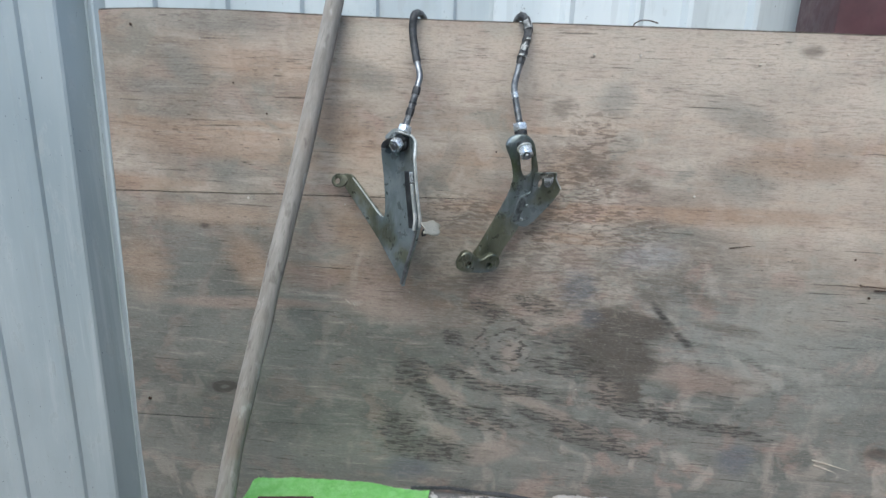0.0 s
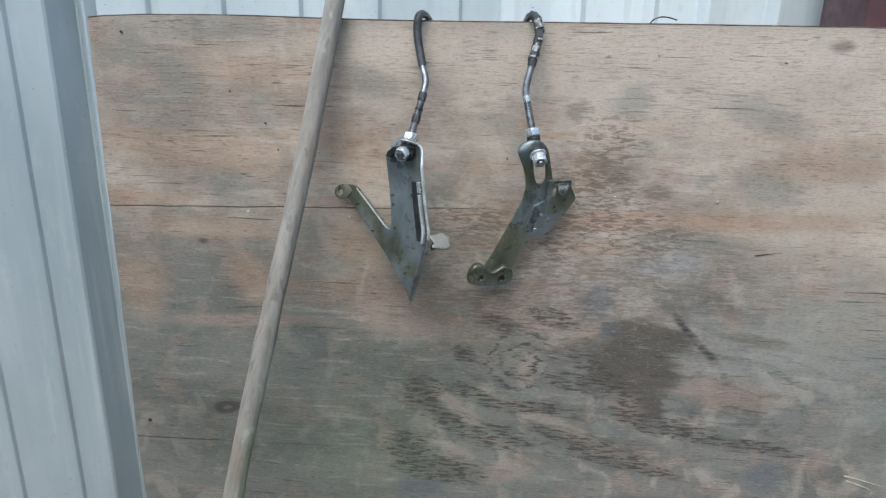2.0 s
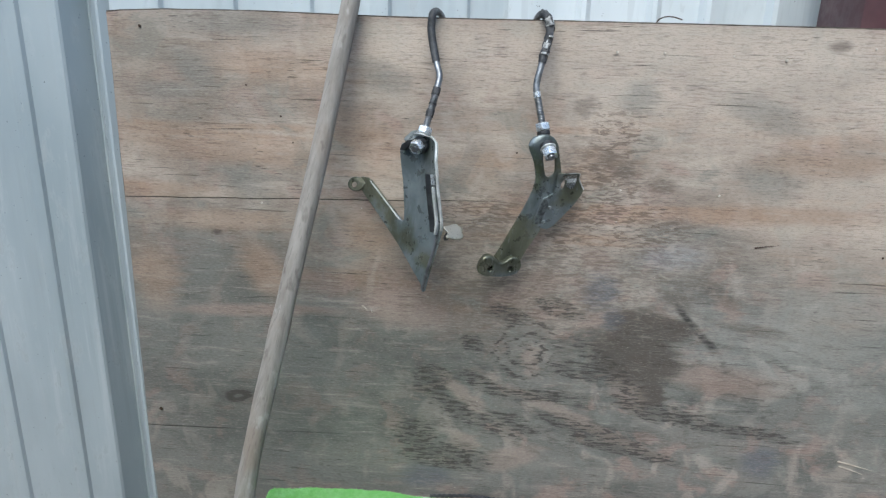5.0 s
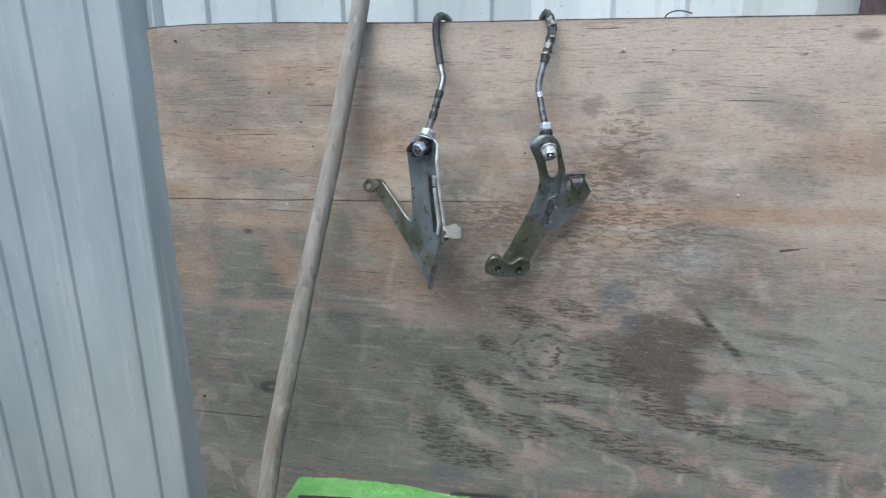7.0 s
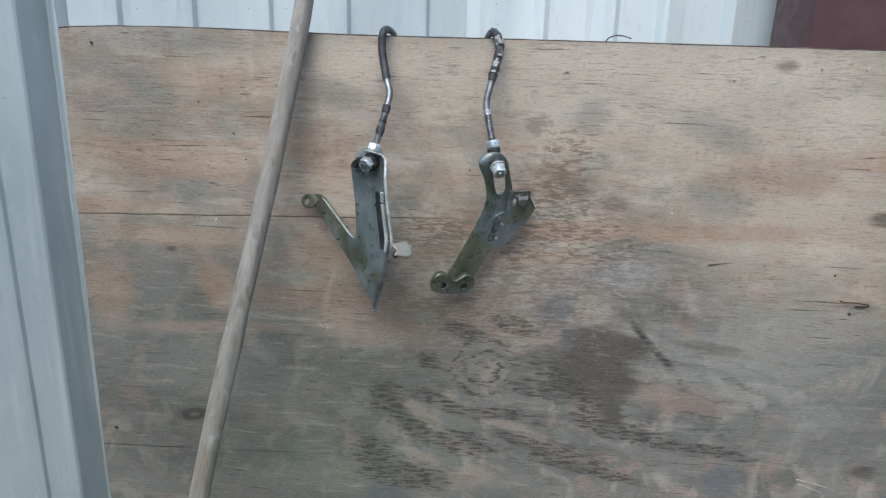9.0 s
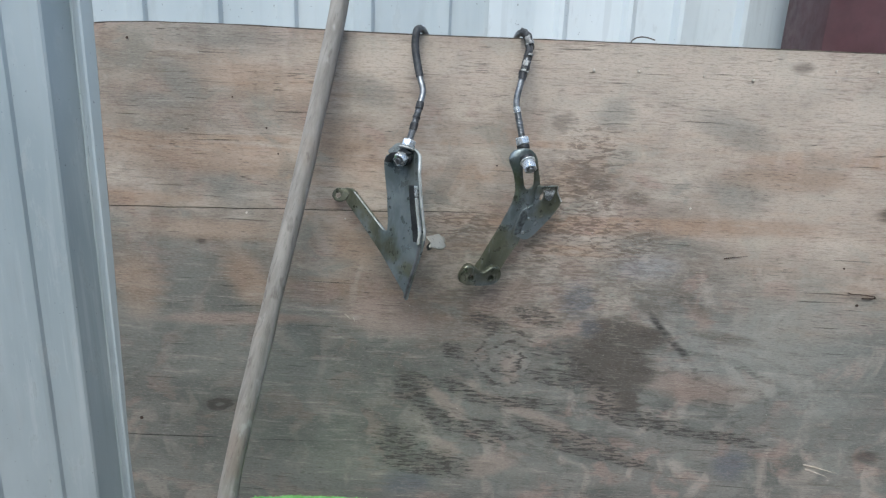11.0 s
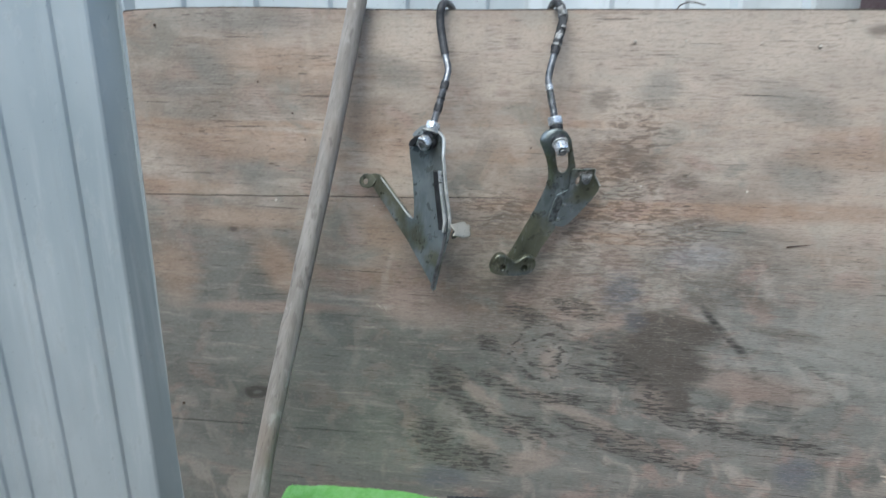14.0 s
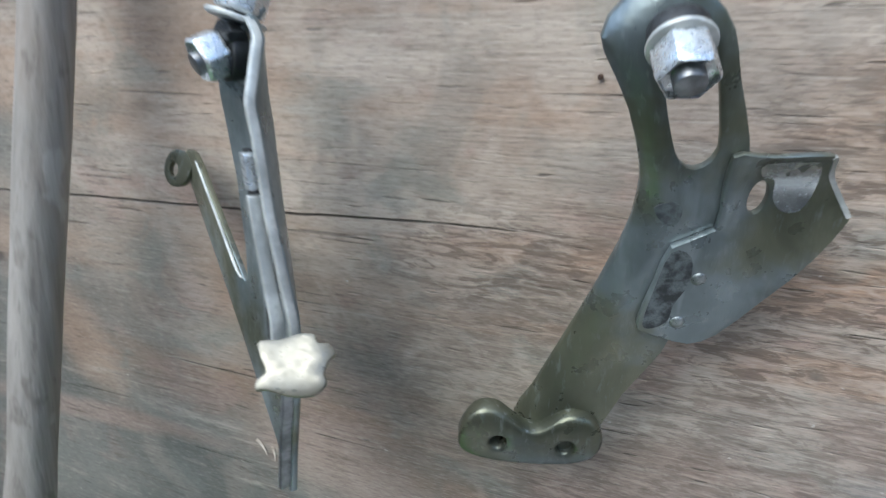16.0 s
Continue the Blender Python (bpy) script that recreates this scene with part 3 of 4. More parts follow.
def sheet(outline, holes, thick, shape=None, bevel=0.0005, cuts=2):
    """A flat plate cut to an outline with holes, both in mm (u, v), given a thickness, then bent by shape(u, v) -> w in mm."""
    bm = bmesh.new()
    edges = []
    for loop in (outline, *holes):
        vs = [bm.verts.new((u, v, 0)) for u, v in loop]
        edges += [bm.edges.new((a, b)) for a, b in zip(vs, vs[1:] + vs[:1])]
    bmesh.ops.triangle_fill(bm, use_beauty=True, use_dissolve=False, edges=edges)
    if cuts:
        inner = [e for e in bm.edges if len(e.link_faces) == 2 and e.calc_length() > 5]
        bmesh.ops.subdivide_edges(bm, edges=inner, cuts=cuts)
        bmesh.ops.triangulate(bm, faces=list(bm.faces))
    top = bmesh.ops.extrude_face_region(bm, geom=list(bm.faces))
    for v in [g for g in top["geom"] if isinstance(g, bmesh.types.BMVert)]:
        v.co.z += thick * 1000
    bmesh.ops.recalc_face_normals(bm, faces=list(bm.faces))
    if bevel:
        rim = [e for e in bm.edges if len(e.link_faces) == 2 and e.calc_face_angle(0) > 1.0]
        bmesh.ops.bevel(bm, geom=rim, offset=bevel * 1000, segments=2, affect='EDGES', profile=0.5)
    for v in bm.verts:
        if shape:
            v.co.z += shape(v.co.x, v.co.y)
        v.co *= 0.001
    return bm


def ring2d(cu, cv, r, n=14):
    return [(cu + r * math.cos(2 * math.pi * i / n), cv + r * math.sin(2 * math.pi * i / n)) for i in range(n)]


def axes(o, e1, e2):
    """A pose with x along e1, y near e2 and z out of the plate."""
    a = Vector(e1).normalized()
    n = a.cross(Vector(e2)).normalized()
    b = n.cross(a)
    return Matrix(((a.x, b.x, n.x, o[0]), (a.y, b.y, n.y, o[1]), (a.z, b.z, n.z, o[2]), (0, 0, 0, 1)))


def along(o, d, roll=0.0):
    """A pose whose z runs along d."""
    return Matrix.Translation(o) @ Vector(d).to_track_quat('Z', 'Y').to_matrix().to_4x4() @ Matrix.Rotation(radians(roll), 4, 'Z')


def hexnut(flat, height, m, hole=0.0, dome=False):
    """A hexagon nut or bolt head with chamfered corners, its base at the pose m."""
    bm = bmesh.new()
    r = flat / 2 / math.cos(math.pi / 6)
    levels = ((0, 0.94), (height * 0.12, 1.0), (height * 0.86, 1.0), (height, 0.90))
    rings = [[bm.verts.new((r * s * math.cos(math.pi * i / 3), r * s * math.sin(math.pi * i / 3), z)) for i in range(6)] for z, s in levels]
    for a, b in zip(rings, rings[1:]):
        for i in range(6):
            bm.faces.new((a[i], a[(i + 1) % 6], b[(i + 1) % 6], b[i]))
    bm.faces.new(rings[0][::-1])
    cap = bm.faces.new(rings[-1])
    if hole:
        g = bmesh.ops.inset_individual(bm, faces=[cap], thickness=flat * 0.16)
        bmesh.ops.translate(bm, verts=cap.verts, vec=(0, 0, -height * 0.22 if not dome else height * 0.18))
    bmesh.ops.bevel(bm, geom=list(bm.edges), offset=flat * 0.025, segments=2, affect='EDGES', profile=0.5)
    bmesh.ops.transform(bm, matrix=m, verts=bm.verts)
    return bm


def disc(r, h, m, bevel=0.0008, n=28):
    bm = bmesh.new()
    bmesh.ops.create_cone(bm, segments=n, radius1=r, radius2=r, depth=h, cap_ends=True, matrix=Matrix.Translation((0, 0, h / 2)))
    bmesh.ops.bevel(bm, geom=[e for e in bm.edges if e.calc_face_angle(0) > 1], offset=min(bevel, h * 0.4), segments=2, affect='EDGES', profile=0.5)
    bmesh.ops.transform(bm, matrix=m, verts=bm.verts)
    return bm


def moved(bm, m):
    bmesh.ops.transform(bm, matrix=m, verts=bm.verts)
    return bm

# ---- setting ----


ground = mesh_ob("ground", block(-60, 60, -60, 60, -0.2, 0), MAT_GROUND, None, 0)
tagged(ground, "bare trodden earth of the yard", "ground", kind="structure")

LEAN = 0.03  # the siding stands slightly out of plumb
RIBS = 0.1235


def siding_profile(x0, x1, first):
    """Points (x, depth) of a ribbed sheet: flat pans with narrow ribs, the rib's steep flank to one side."""
    pts = [(x0, 0.0)]
    runs = (-1.285, -1.150, -1.055, -0.992, -0.887, -0.755) if x0 == -1.36 else np.arange(first, x1, RIBS)
    for r in runs:
        for dx, d in ((-0.038, 0.0), (-0.034, 0.0015), (-0.027, 0.0090), (-0.023, 0.0105), (-0.008, 0.0105), (-0.0060, 0.0096), (-0.0018, 0.0008), (0.001, 0.0), (0.043, 0.0), (0.047, 0.0007), (0.054, 0.0007), (0.058, 0.0)):
            if x0 < r + dx < x1:
                pts.append((r + dx, d * 0.62 if x0 == -1.36 else d))
    if x0 == -0.70:  # the lapped corner: a deep fold, then a low rib
        pts = [(x0, 0.013), (-0.685, 0.013), (-0.681, 0.010), (-0.661, -0.038), (-0.657, -0.038), (-0.622, 0.006), (-0.616, 0.008), (-0.603, -0.004), (-0.597, -0.004)] + [q for q in pts if q[0] > -0.59]
    if x0 == 0.044:  # a wider profile on the sheet beside the post
        pts = [(x0, 0.012), (0.080, 0.012), (0.084, 0.011), (0.116, 0.001), (0.120, 0.0), (0.148, 0.0), (0.156, 0.0085), (0.163, 0.009), (0.171, 0.0005), (0.174, 0.0), (0.255, 0.0), (0.263, 0.0085), (0.270, 0.009), (0.278, 0.0005), (0.281, 0.0), (0.334, 0.0), (0.342, 0.011), (0.349, 0.012), (0.374, 0.0005), (0.378, 0.0), (0.432, 0.0), (0.440, 0.011), (0.447, 0.012), (0.478, 0.0)]
    return pts + [(x1, 0.0)]


def siding_sheet(points, z0, z1, back):
    bm, rows, zs = bmesh.new(), [], np.linspace(z0, z1, 16)
    for side in (0, 1):
        for zz in zs:
            lean = LEAN * (zz - 1.5)
            rows.append([bm.verts.new((px, 1.22 + lean - d + back + 0.0009 * side + 0.0012 * noise.noise(Vector((px * 6, zz * 2.2, 3))), zz)) for px, d in points])
    n = len(zs)
    for s in (0, 1):
        for a, b in zip(rows[s * n:(s + 1) * n], rows[s * n + 1:(s + 1) * n]):
            for i in range(len(points) - 1):
                bm.faces.new((a[i], a[i + 1], b[i + 1], b[i]))
    for i in range(len(points) - 1):
        bm.faces.new((rows[0][i], rows[0][i + 1], rows[n][i + 1], rows[n][i]))
        bm.faces.new((rows[n - 1][i], rows[n - 1][i + 1], rows[-1][i + 1], rows[-1][i]))
    for e in (0, -1):
        for j in range(n - 1):
            bm.faces.new((rows[j][e], rows[j + 1][e], rows[n + j + 1][e], rows[n + j][e]))
    return bm


wall = thing("wall_north", "ribbed metal shed wall painted pale blue grey", "wall", (0, 1.22, 0), "structure")
# split near -0.6: the fold keeps the darker paint, lit copies follow
for x0, x1, first, back in ((-2.60, -1.345, -2.49, 0.002), (-1.36, -0.690, -1.255, 0.0), (-0.70, -0.595, -0.63, -0.0025), (-0.600, 0.049, -0.5065, -0.0036), (0.044, 0.80, 0.118, 0.003), (0.79, 2.4, 0.83, 0.0)):
    p = siding_sheet(siding_profile(x0, x1, first), 0.0, 2.9, back)
    bmesh.ops.translate(p, verts=p.verts, vec=(0, -1.22, 0))
    part("siding_sheet", p, MAT_SIDING_LIT if x0 > 0 else MAT_MID if x0 == -0.600 else MAT_SIDING, wall, "sheet coloured paler for stronger light" if x0 > 0 else "", smooth=28)
# unseen walls, added only to hold skylight off the siding and plywood
for x0, x1, y0, y1, name in ((-2.7, -2.6, -1.9, 1.19, "unseen_wall_west"), (-2.7, 2.5, -1.9, -1.8, "unseen_wall_south"), (2.5, 2.6, -1.9, 1.19, "unseen_wall_east")):
    tagged(mesh_ob(name, block(x0, x1, y0, y1, 0, 3.0 if name == 'unseen_wall_south' else 2.2), MAT_UNSEEN_WALL, None, 0), "unseen plain wall added to block skylight", "wall", kind="structure")

post = thing("steel_post", "maroon painted steel column beside the siding", "post", (0.6, 1.12, 0))
part("post_shaft", moved(block(0.489, 0.70, 1.045, 1.175, 0, 2.9, 0.004, 2), Matrix.Translation((-0.6, -1.12, 0))), MAT_MAROON, post)
part("base_plate", moved(block(0.46, 0.73, 1.03, 1.17, 0, 0.012, 0.002, 1), Matrix.Translation((-0.6, -1.12, 0))), MAT_MAROON, post)

# ---- plywood sheet ----

TOP = ((-0.483, 1.4930), (-0.46, 1.4950), (-0.40, 1.4975), (-0.30, 1.4980), (-0.20, 1.4965), (-0.10, 1.4945), (0.20, 1.4952), (0.60, 1.4945), (1.90, 1.4950))


def ply_layer(y0, y1, inset, name, material, parent, seed, gap=0.02):
    """One ply of the sheet, with slightly ragged edges; it stands on the ground."""
    xs = np.concatenate([np.arange(-0.483, 1.0, gap), np.arange(1.0, 1.91, 0.1)])
    tops = np.interp(xs, [t[0] for t in TOP], [t[1] for t in TOP])
    zs = np.concatenate([np.linspace(0, 0.6, 6)[:-1], np.arange(0.6, 1.47, 0.03)])
    left = lambda zz: -0.482 - 0.020 * min(max((1.49 - zz) / 0.6, 0), 1.1) + 0.0012 * noise.noise(Vector((seed, zz * 60, 0))) + inset
    loop = [(left(zz), zz) for zz in zs] + [(max(px, left(1.48)), tz - inset + 0.0008 * noise.noise(Vector((px * 90, seed, 0)))) for px, tz in zip(xs, tops)] + [(1.9, 0.0)]
    bm = bmesh.new()
    a = [bm.verts.new((px, y0 - 1.0, pz)) for px, pz in loop]
    b = [bm.verts.new((px, y1 - 1.0, pz)) for px, pz in loop]
    bm.faces.new(a), bm.faces.new(b[::-1])
    n = len(a)
    for i in range(n):
        bm.faces.new((a[i], a[(i + 1) % n], b[(i + 1) % n], b[i]))
    return part(name, bm, material, parent, smooth=30)


ply = thing("plywood_sheet", "weathered brown and grey plywood sheet standing before the siding", "plywood", (0, 1.0, 0))
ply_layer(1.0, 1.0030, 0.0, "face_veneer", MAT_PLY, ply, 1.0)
# dark core, 1.6 mm proud of the face, drawing a dark line at the edge
ply_layer(1.0030, 1.0090, -0.0016, "core_ply", MAT_CORE, ply, 5.0)
ply_layer(1.0090, 1.0120, 0.0003, "back_veneer", MAT_EDGE, ply, 9.0)

# ---- wooden pole ----

POLE = ((-0.480, 0.727, 0.016), (-0.395, 0.793, 0.400), (-0.3087, 0.8565, 0.780), (-0.2862, 0.8765, 0.900), (-0.2534, 0.9016, 1.050), (-0.2187, 0.9266, 1.200), (-0.1850, 0.9530, 1.350), (-0.1554, 0.9815, 1.500), (-0.1396, 0.9990, 1.600), (-0.1050, 1.0350, 1.780))
bm = tube(resample(spline(POLE, 8), 0.012), lambda i, s, a: 0.0166 - 0.0056 * s + 0.0011 * noise.noise(Vector((math.cos(a) * 1.4, math.sin(a) * 1.4, s * 26))) + 0.0009 * math.exp(-((s - 0.61) / 0.010) ** 2), 22)
pole = thing("wooden_pole", "grey weathered round wooden pole leaning on the plywood", "pole", (-0.480, 0.727, 0))
part("shaft", moved(bm, Matrix.Translation((0.480, -0.727, 0))), MAT_POLE, pole, smooth=60)

# ---- hanging brackets ----


def sleeve(pts, z_hi, z_lo, r, seed, ragged=0.0):
    run = [q for i, q in enumerate(pts) if z_lo < q[2] <= z_hi and q[1] < 1.0][::4]
    return tube(run, lambda i, s, a: r + ragged * noise.noise(Vector((math.cos(a) * 2.2, math.sin(a) * 2.2 + seed, i * 0.33))), 14)


def local_to(o, bm):
    return moved(bm, Matrix.Translation((-o[0], -o[1], -o[2])))


# left one: a V-shaped plate bracket with a folded edge and a brass wing
O1 = Vector((-0.0775, 0.942, 1.240))
F1 = axes(O1, (0.88, -0.475, 0), (0, 0.1, 1)) @ Matrix.Diagonal((0.93, 1, 1, 1))
va = thing("hanging_bracket", "zinc-plated V-shaped steel bracket hung by a hooked rod over the plywood", "bracket", (-0.048, 1.0, 1.5))
BASE1 = Vector((-0.048, 1.0, 1.5))
ROD1 = ((-0.040, 1.0205, 1.480), (-0.040, 1.0205, 1.492), (-0.0435, 1.011, 1.5010), (-0.0475, 0.999, 1.5030), (-0.0510, 0.988, 1.4985), (-0.0515, 0.985, 1.478), (-0.0440, 0.973, 1.445), (-0.0385, 0.963, 1.428), (-0.0405, 0.955, 1.414), (-0.0465, 0.945, 1.388), (-0.0555, 0.931, 1.354))


def build_left():
    o = BASE1
    holder = va
    made = []

    def add(name, bm, material, label="", smooth=40, world=True, owner=None):
        if not world:
            moved(bm, F1)
        made.append(part(name, local_to(o, bm), material, owner or holder, label, smooth))
        return made[-1]

    pts = resample(spline(ROD1, 8), 0.0006)
    cut = next(i for i, q in enumerate(pts) if i > 60 and q[2] < 1.412)
    rod = add("rod", tube(pts[:cut:5], 0.0042, 14), MAT_ROD)
    add("thread", tube(pts[cut - 1:], lambda i, s, a: 0.0043 + 0.00055 * math.cos(2 * math.pi * i / 3.2 + a), 14), MAT_ROD, "threaded rod end", 80, owner=rod)
    add("rubber_sleeve", sleeve(pts, 1.52, 1.442, 0.0050, 1), MAT_SLEEVE, "black rubber sleeve", owner=rod)
    add("tape_band", sleeve(pts, 1.414, 1.4035, 0.0051, 2, 0.0006), MAT_TAPE, "black tape band", owner=rod)
    add("tape_band", sleeve(pts, 1.396, 1.3925, 0.0051, 3, 0.0006), MAT_TAPE, "black tape band", owner=rod)
    add("tape_band", sleeve(pts, 1.3885, 1.379, 0.0051, 4, 0.0007), MAT_TAPE, "black tape band", owner=rod)
    axis = (Vector(ROD1[-2]) - Vector(ROD1[-1])).normalized()
    add("lock_nut", hexnut(0.0165, 0.0095, along(Vector((-0.0540, 0.9335, 1.3590)), axis, 12)), MAT_BRIGHT, "bright zinc hexagon nut", owner=rod)
    add("washer", disc(0.0112, 0.0022, along(Vector((-0.0550, 0.9320, 1.3560)), axis)), MAT_RIM)

    def edge_u(v):
        return float(np.interp(v, (-84, -50, -4, 12, 52, 80, 92, 104, 111, 119), (42, 52, 66, 69, 62, 58, 56, 53, 50, 42)))

    def curl(u, v):
        ub = edge_u(v) - 25
        w = 0.0
        if u > ub:
            w += ((u - ub) / 25) ** 1.8 * float(np.interp(v, (-84, -4, 12, 52, 91, 104, 112, 119), (2, 6, 8, 12, 14, 9, 5, 4)))
        if v > 92:
            w += 0.003 * (v - 92) ** 2
        if u < -6 and v < 60:
            w -= 0.05 * (-6 - u)
        w += 5.0 * math.sin(max(0, min(1, (u + 12) / 40)) * math.pi) * float(np.interp(v, (-20, 40), (0, -1)))
        return w

    left = [(-11, 104), (-14, 96), (-13, 86), (-7, 52), (-3, 20), (-2, 5), (-5, 3), (-62, 47), (-70, 51), (-82, 51)]
    eye = [(-88, 48), (-92, 42), (-90, 36)]
    low = [(-83, 33), (-45, 2), (-8, -30), (35, -75), (39, -85), (43, -83), (47, -66), (53, -45), (63, -14), (66.5, 0), (68, 12), (65, 34), (61, 56), (57.5, 80), (56, 92), (53, 104), (50, 111), (42, 118), (26, 119), (8, 112)]
    outline = left + eye + low
    plate = add("main_plate", sheet(outline, [], 0.0030, curl, 0.0006, 3), MAT_STEEL, "", 35, False)

    me_ = axes(F1 @ Vector((-0.0915, 0.0395, 0.0015)), (0.95, -0.28, -0.12), (0.10, 0.34, 0.94))
    ear = [(14, 7), (4, 10), (-5, 8.5), (-10, 2), (-9, -5), (-2, -9.5), (7, -8), (12, -3)]
    add("arm_eye", moved(sheet([tuple(q) for q in spline(ear, 4, True)], [ring2d(-1, -1, 3.9)], 0.0027, None, 0.0006, 1), me_), MAT_EAR, "bent eye with a bolt hole", owner=plate)

    def rail(points, half, lift, height):
        bm = bmesh.new()
        ring = []
        for u, v in spline(points, 5):
            w = curl(u, v) + lift
            ring.append([bm.verts.new(Vector((u + a, v, w + b)) * 0.001) for a, b in ((-half, 0), (half, 0), (half, height), (-half, height))])
        for a, b in zip(ring, ring[1:]):
            for i in range(4):
                bm.faces.new((a[i], a[(i + 1) % 4], b[(i + 1) % 4], b[i]))
        bm.faces.new(ring[0]), bm.faces.new(ring[-1])
        bmesh.ops.bevel(bm, geom=list(bm.edges), offset=0.0005, segments=2, affect='EDGES', profile=0.5) if len(bm.edges) < 400 else None
        return bm

    add("folded_edge", rail(((40, 118), (49, 111), (52, 104), (55, 92), (56.5, 80), (60, 56), (64, 34), (67, 14), (66.5, 3)), 1.7, 1.5, 3.2), MAT_RIM, "bright sheared edge of the fold", 40, False, owner=plate)
    add("arm_edge", rail(((-66, 47.5), (-40, 28), (-8, 4)), 1.5, 2.4, 1.4), MAT_RIM, "worn edge of the arm", 40, False, owner=plate)
    # the bar's black lower end stands in for the shaded gap beside the fold
    latch = add("latch_bar", rail(((42.5, 72), (45.5, 52), (50, 30), (54, 12), (57, 0)), 5.2, 9.0, 2.6), MAT_DARK, "black latch bar, its lower end filling a shaded gap", 40, False)
    add("latch_strip", rail(((54, 58), (57.5, 38), (61.0, 22), (62.0, 10), (60.5, -2)), 1.6, 7.4, 4.8), MAT_RIM, "", 40, False, owner=latch)
    add("spring_clip", rail(((52, 73), (53.8, 60)), 2.3, 7.6, 4.2), MAT_BRIGHT, "bright spring clip", 40, False, owner=latch)
    # head: black cap edge that also paints the hood's shade, and the cross bolt
    cap = sheet([(-8, 96), (-5, 103), (6, 110), (20, 113), (38, 113), (36, 109), (20, 107), (6, 101), (0, 96)], [], 0.0075, lambda u, v: 4.5 + 0.02 * (v - 95) ** 2 * 0.6, 0.0012, 1)
    add("head_cap_shade", cap, MAT_DARK, "", 40, False)
    tab_u = [(4, -1), (-2, 4), (-6, 9), (-3, 13), (5, 15), (14, 16), (24, 16), (31, 14), (34, 9), (34, 4), (31, -1)]
    mt = F1 @ axes(Vector((0, 0.1225, 0.001)), (1, 0, 0), (0, -0.95, 1)) @ Matrix.Diagonal((1, 1.15, 1, 1))
    add("head_hood", moved(sheet([tuple(q) for q in spline(tab_u, 3, True)], [], 0.0030, lambda u, w: 0.0065 * (u - 22) ** 2, 0.0008, 2), mt), MAT_STEEL, "bent hood that the rod passes through")
    nrm = (F1.to_3x3() @ Vector((0, 0, 1))).normalized()
    at = F1 @ Vector((0.0248, 0.1058, 0.0070))
    add("collar", disc(0.0112, 0.006, along(at, nrm)), MAT_DARK)
    add("cross_nut", hexnut(0.0158, 0.0105, along(at + nrm * 0.006, nrm + Vector((0, 0, -0.38)), 0), 1.0), MAT_BRIGHT, "bright hexagon nut on the cross bolt")
    add("bolt_end", disc(0.0043, 0.013, along(at + nrm * 0.005, nrm + Vector((0, 0, -0.38)))), MAT_ROD)
    # brass wing
    wing = [(-11, 7), (-10, 9.5), (-4, 9), (2, 10), (7, 9), (8, 6), (11.5, 5.5), (13, 2), (11, 0), (9, -4), (9.5, -7), (5, -10), (-3, -9), (-9, -6.5), (-12.5, -6), (-12, -3), (-9, -1), (-10, 3)]
    mw = axes(Vector((-0.0100, 0.8820, 1.2500)), (0.85, 0.52, 0.05), (-0.25, 0.66, 0.66)) @ Matrix.Diagonal((1.05, 1.08, 1, 1))
    w = sheet([tuple(q) for q in spline(wing, 3, True)], [], 0.0022, lambda u, v: 0.008 * u * u - 0.006 * v * v - 0.07 * max(0, u - 6) ** 2 - 0.06 * max(0, -5 - v) ** 2 - 0.03 * max(0, -7 - u) ** 2, 0.0006, 2)
    tab = add("brass_wing", moved(w, mw), MAT_BRASS, "pale brass wing tab")
    add("wing_stem", moved(block(-0.0090, -0.004, -0.0025, 0.0025, -0.014, -0.0005, 0.001, 2), mw), MAT_DARK, owner=tab)
    # lower leg: second leaf behind the fold
    add("lower_leaf", rail(((61, -2), (55, -30), (48, -52), (41, -80)), 1.8, 1.0, 7.0), MAT_ROD, "dark ridge down to the tip", 40, False, owner=plate)


build_left()

# right one: a slotted curved plate with a riveted arm and a two-holed foot
O2 = Vector((0.0986, 0.9385, 1.3495))
F2 = axes(O2, (1, 0.35, 0), (0.067, -0.255, 0.965))
BASE2 = Vector((0.088, 1.0, 1.5))
vb = thing("hanging_bracket", "slotted curved steel bracket with riveted arm hung by a tape-wrapped rod", "bracket", BASE2)
ROD2 = ((0.0775, 1.0195, 1.481), (0.0780, 1.0195, 1.491), (0.0815, 1.010, 1.5010), (0.0860, 0.999, 1.5035), (0.0915, 0.989, 1.4985), (0.0955, 0.985, 1.485), (0.0915, 0.978, 1.464), (0.0860, 0.971, 1.440), (0.0822, 0.966, 1.418), (0.0862, 0.961, 1.398), (0.0960, 0.951, 1.358))


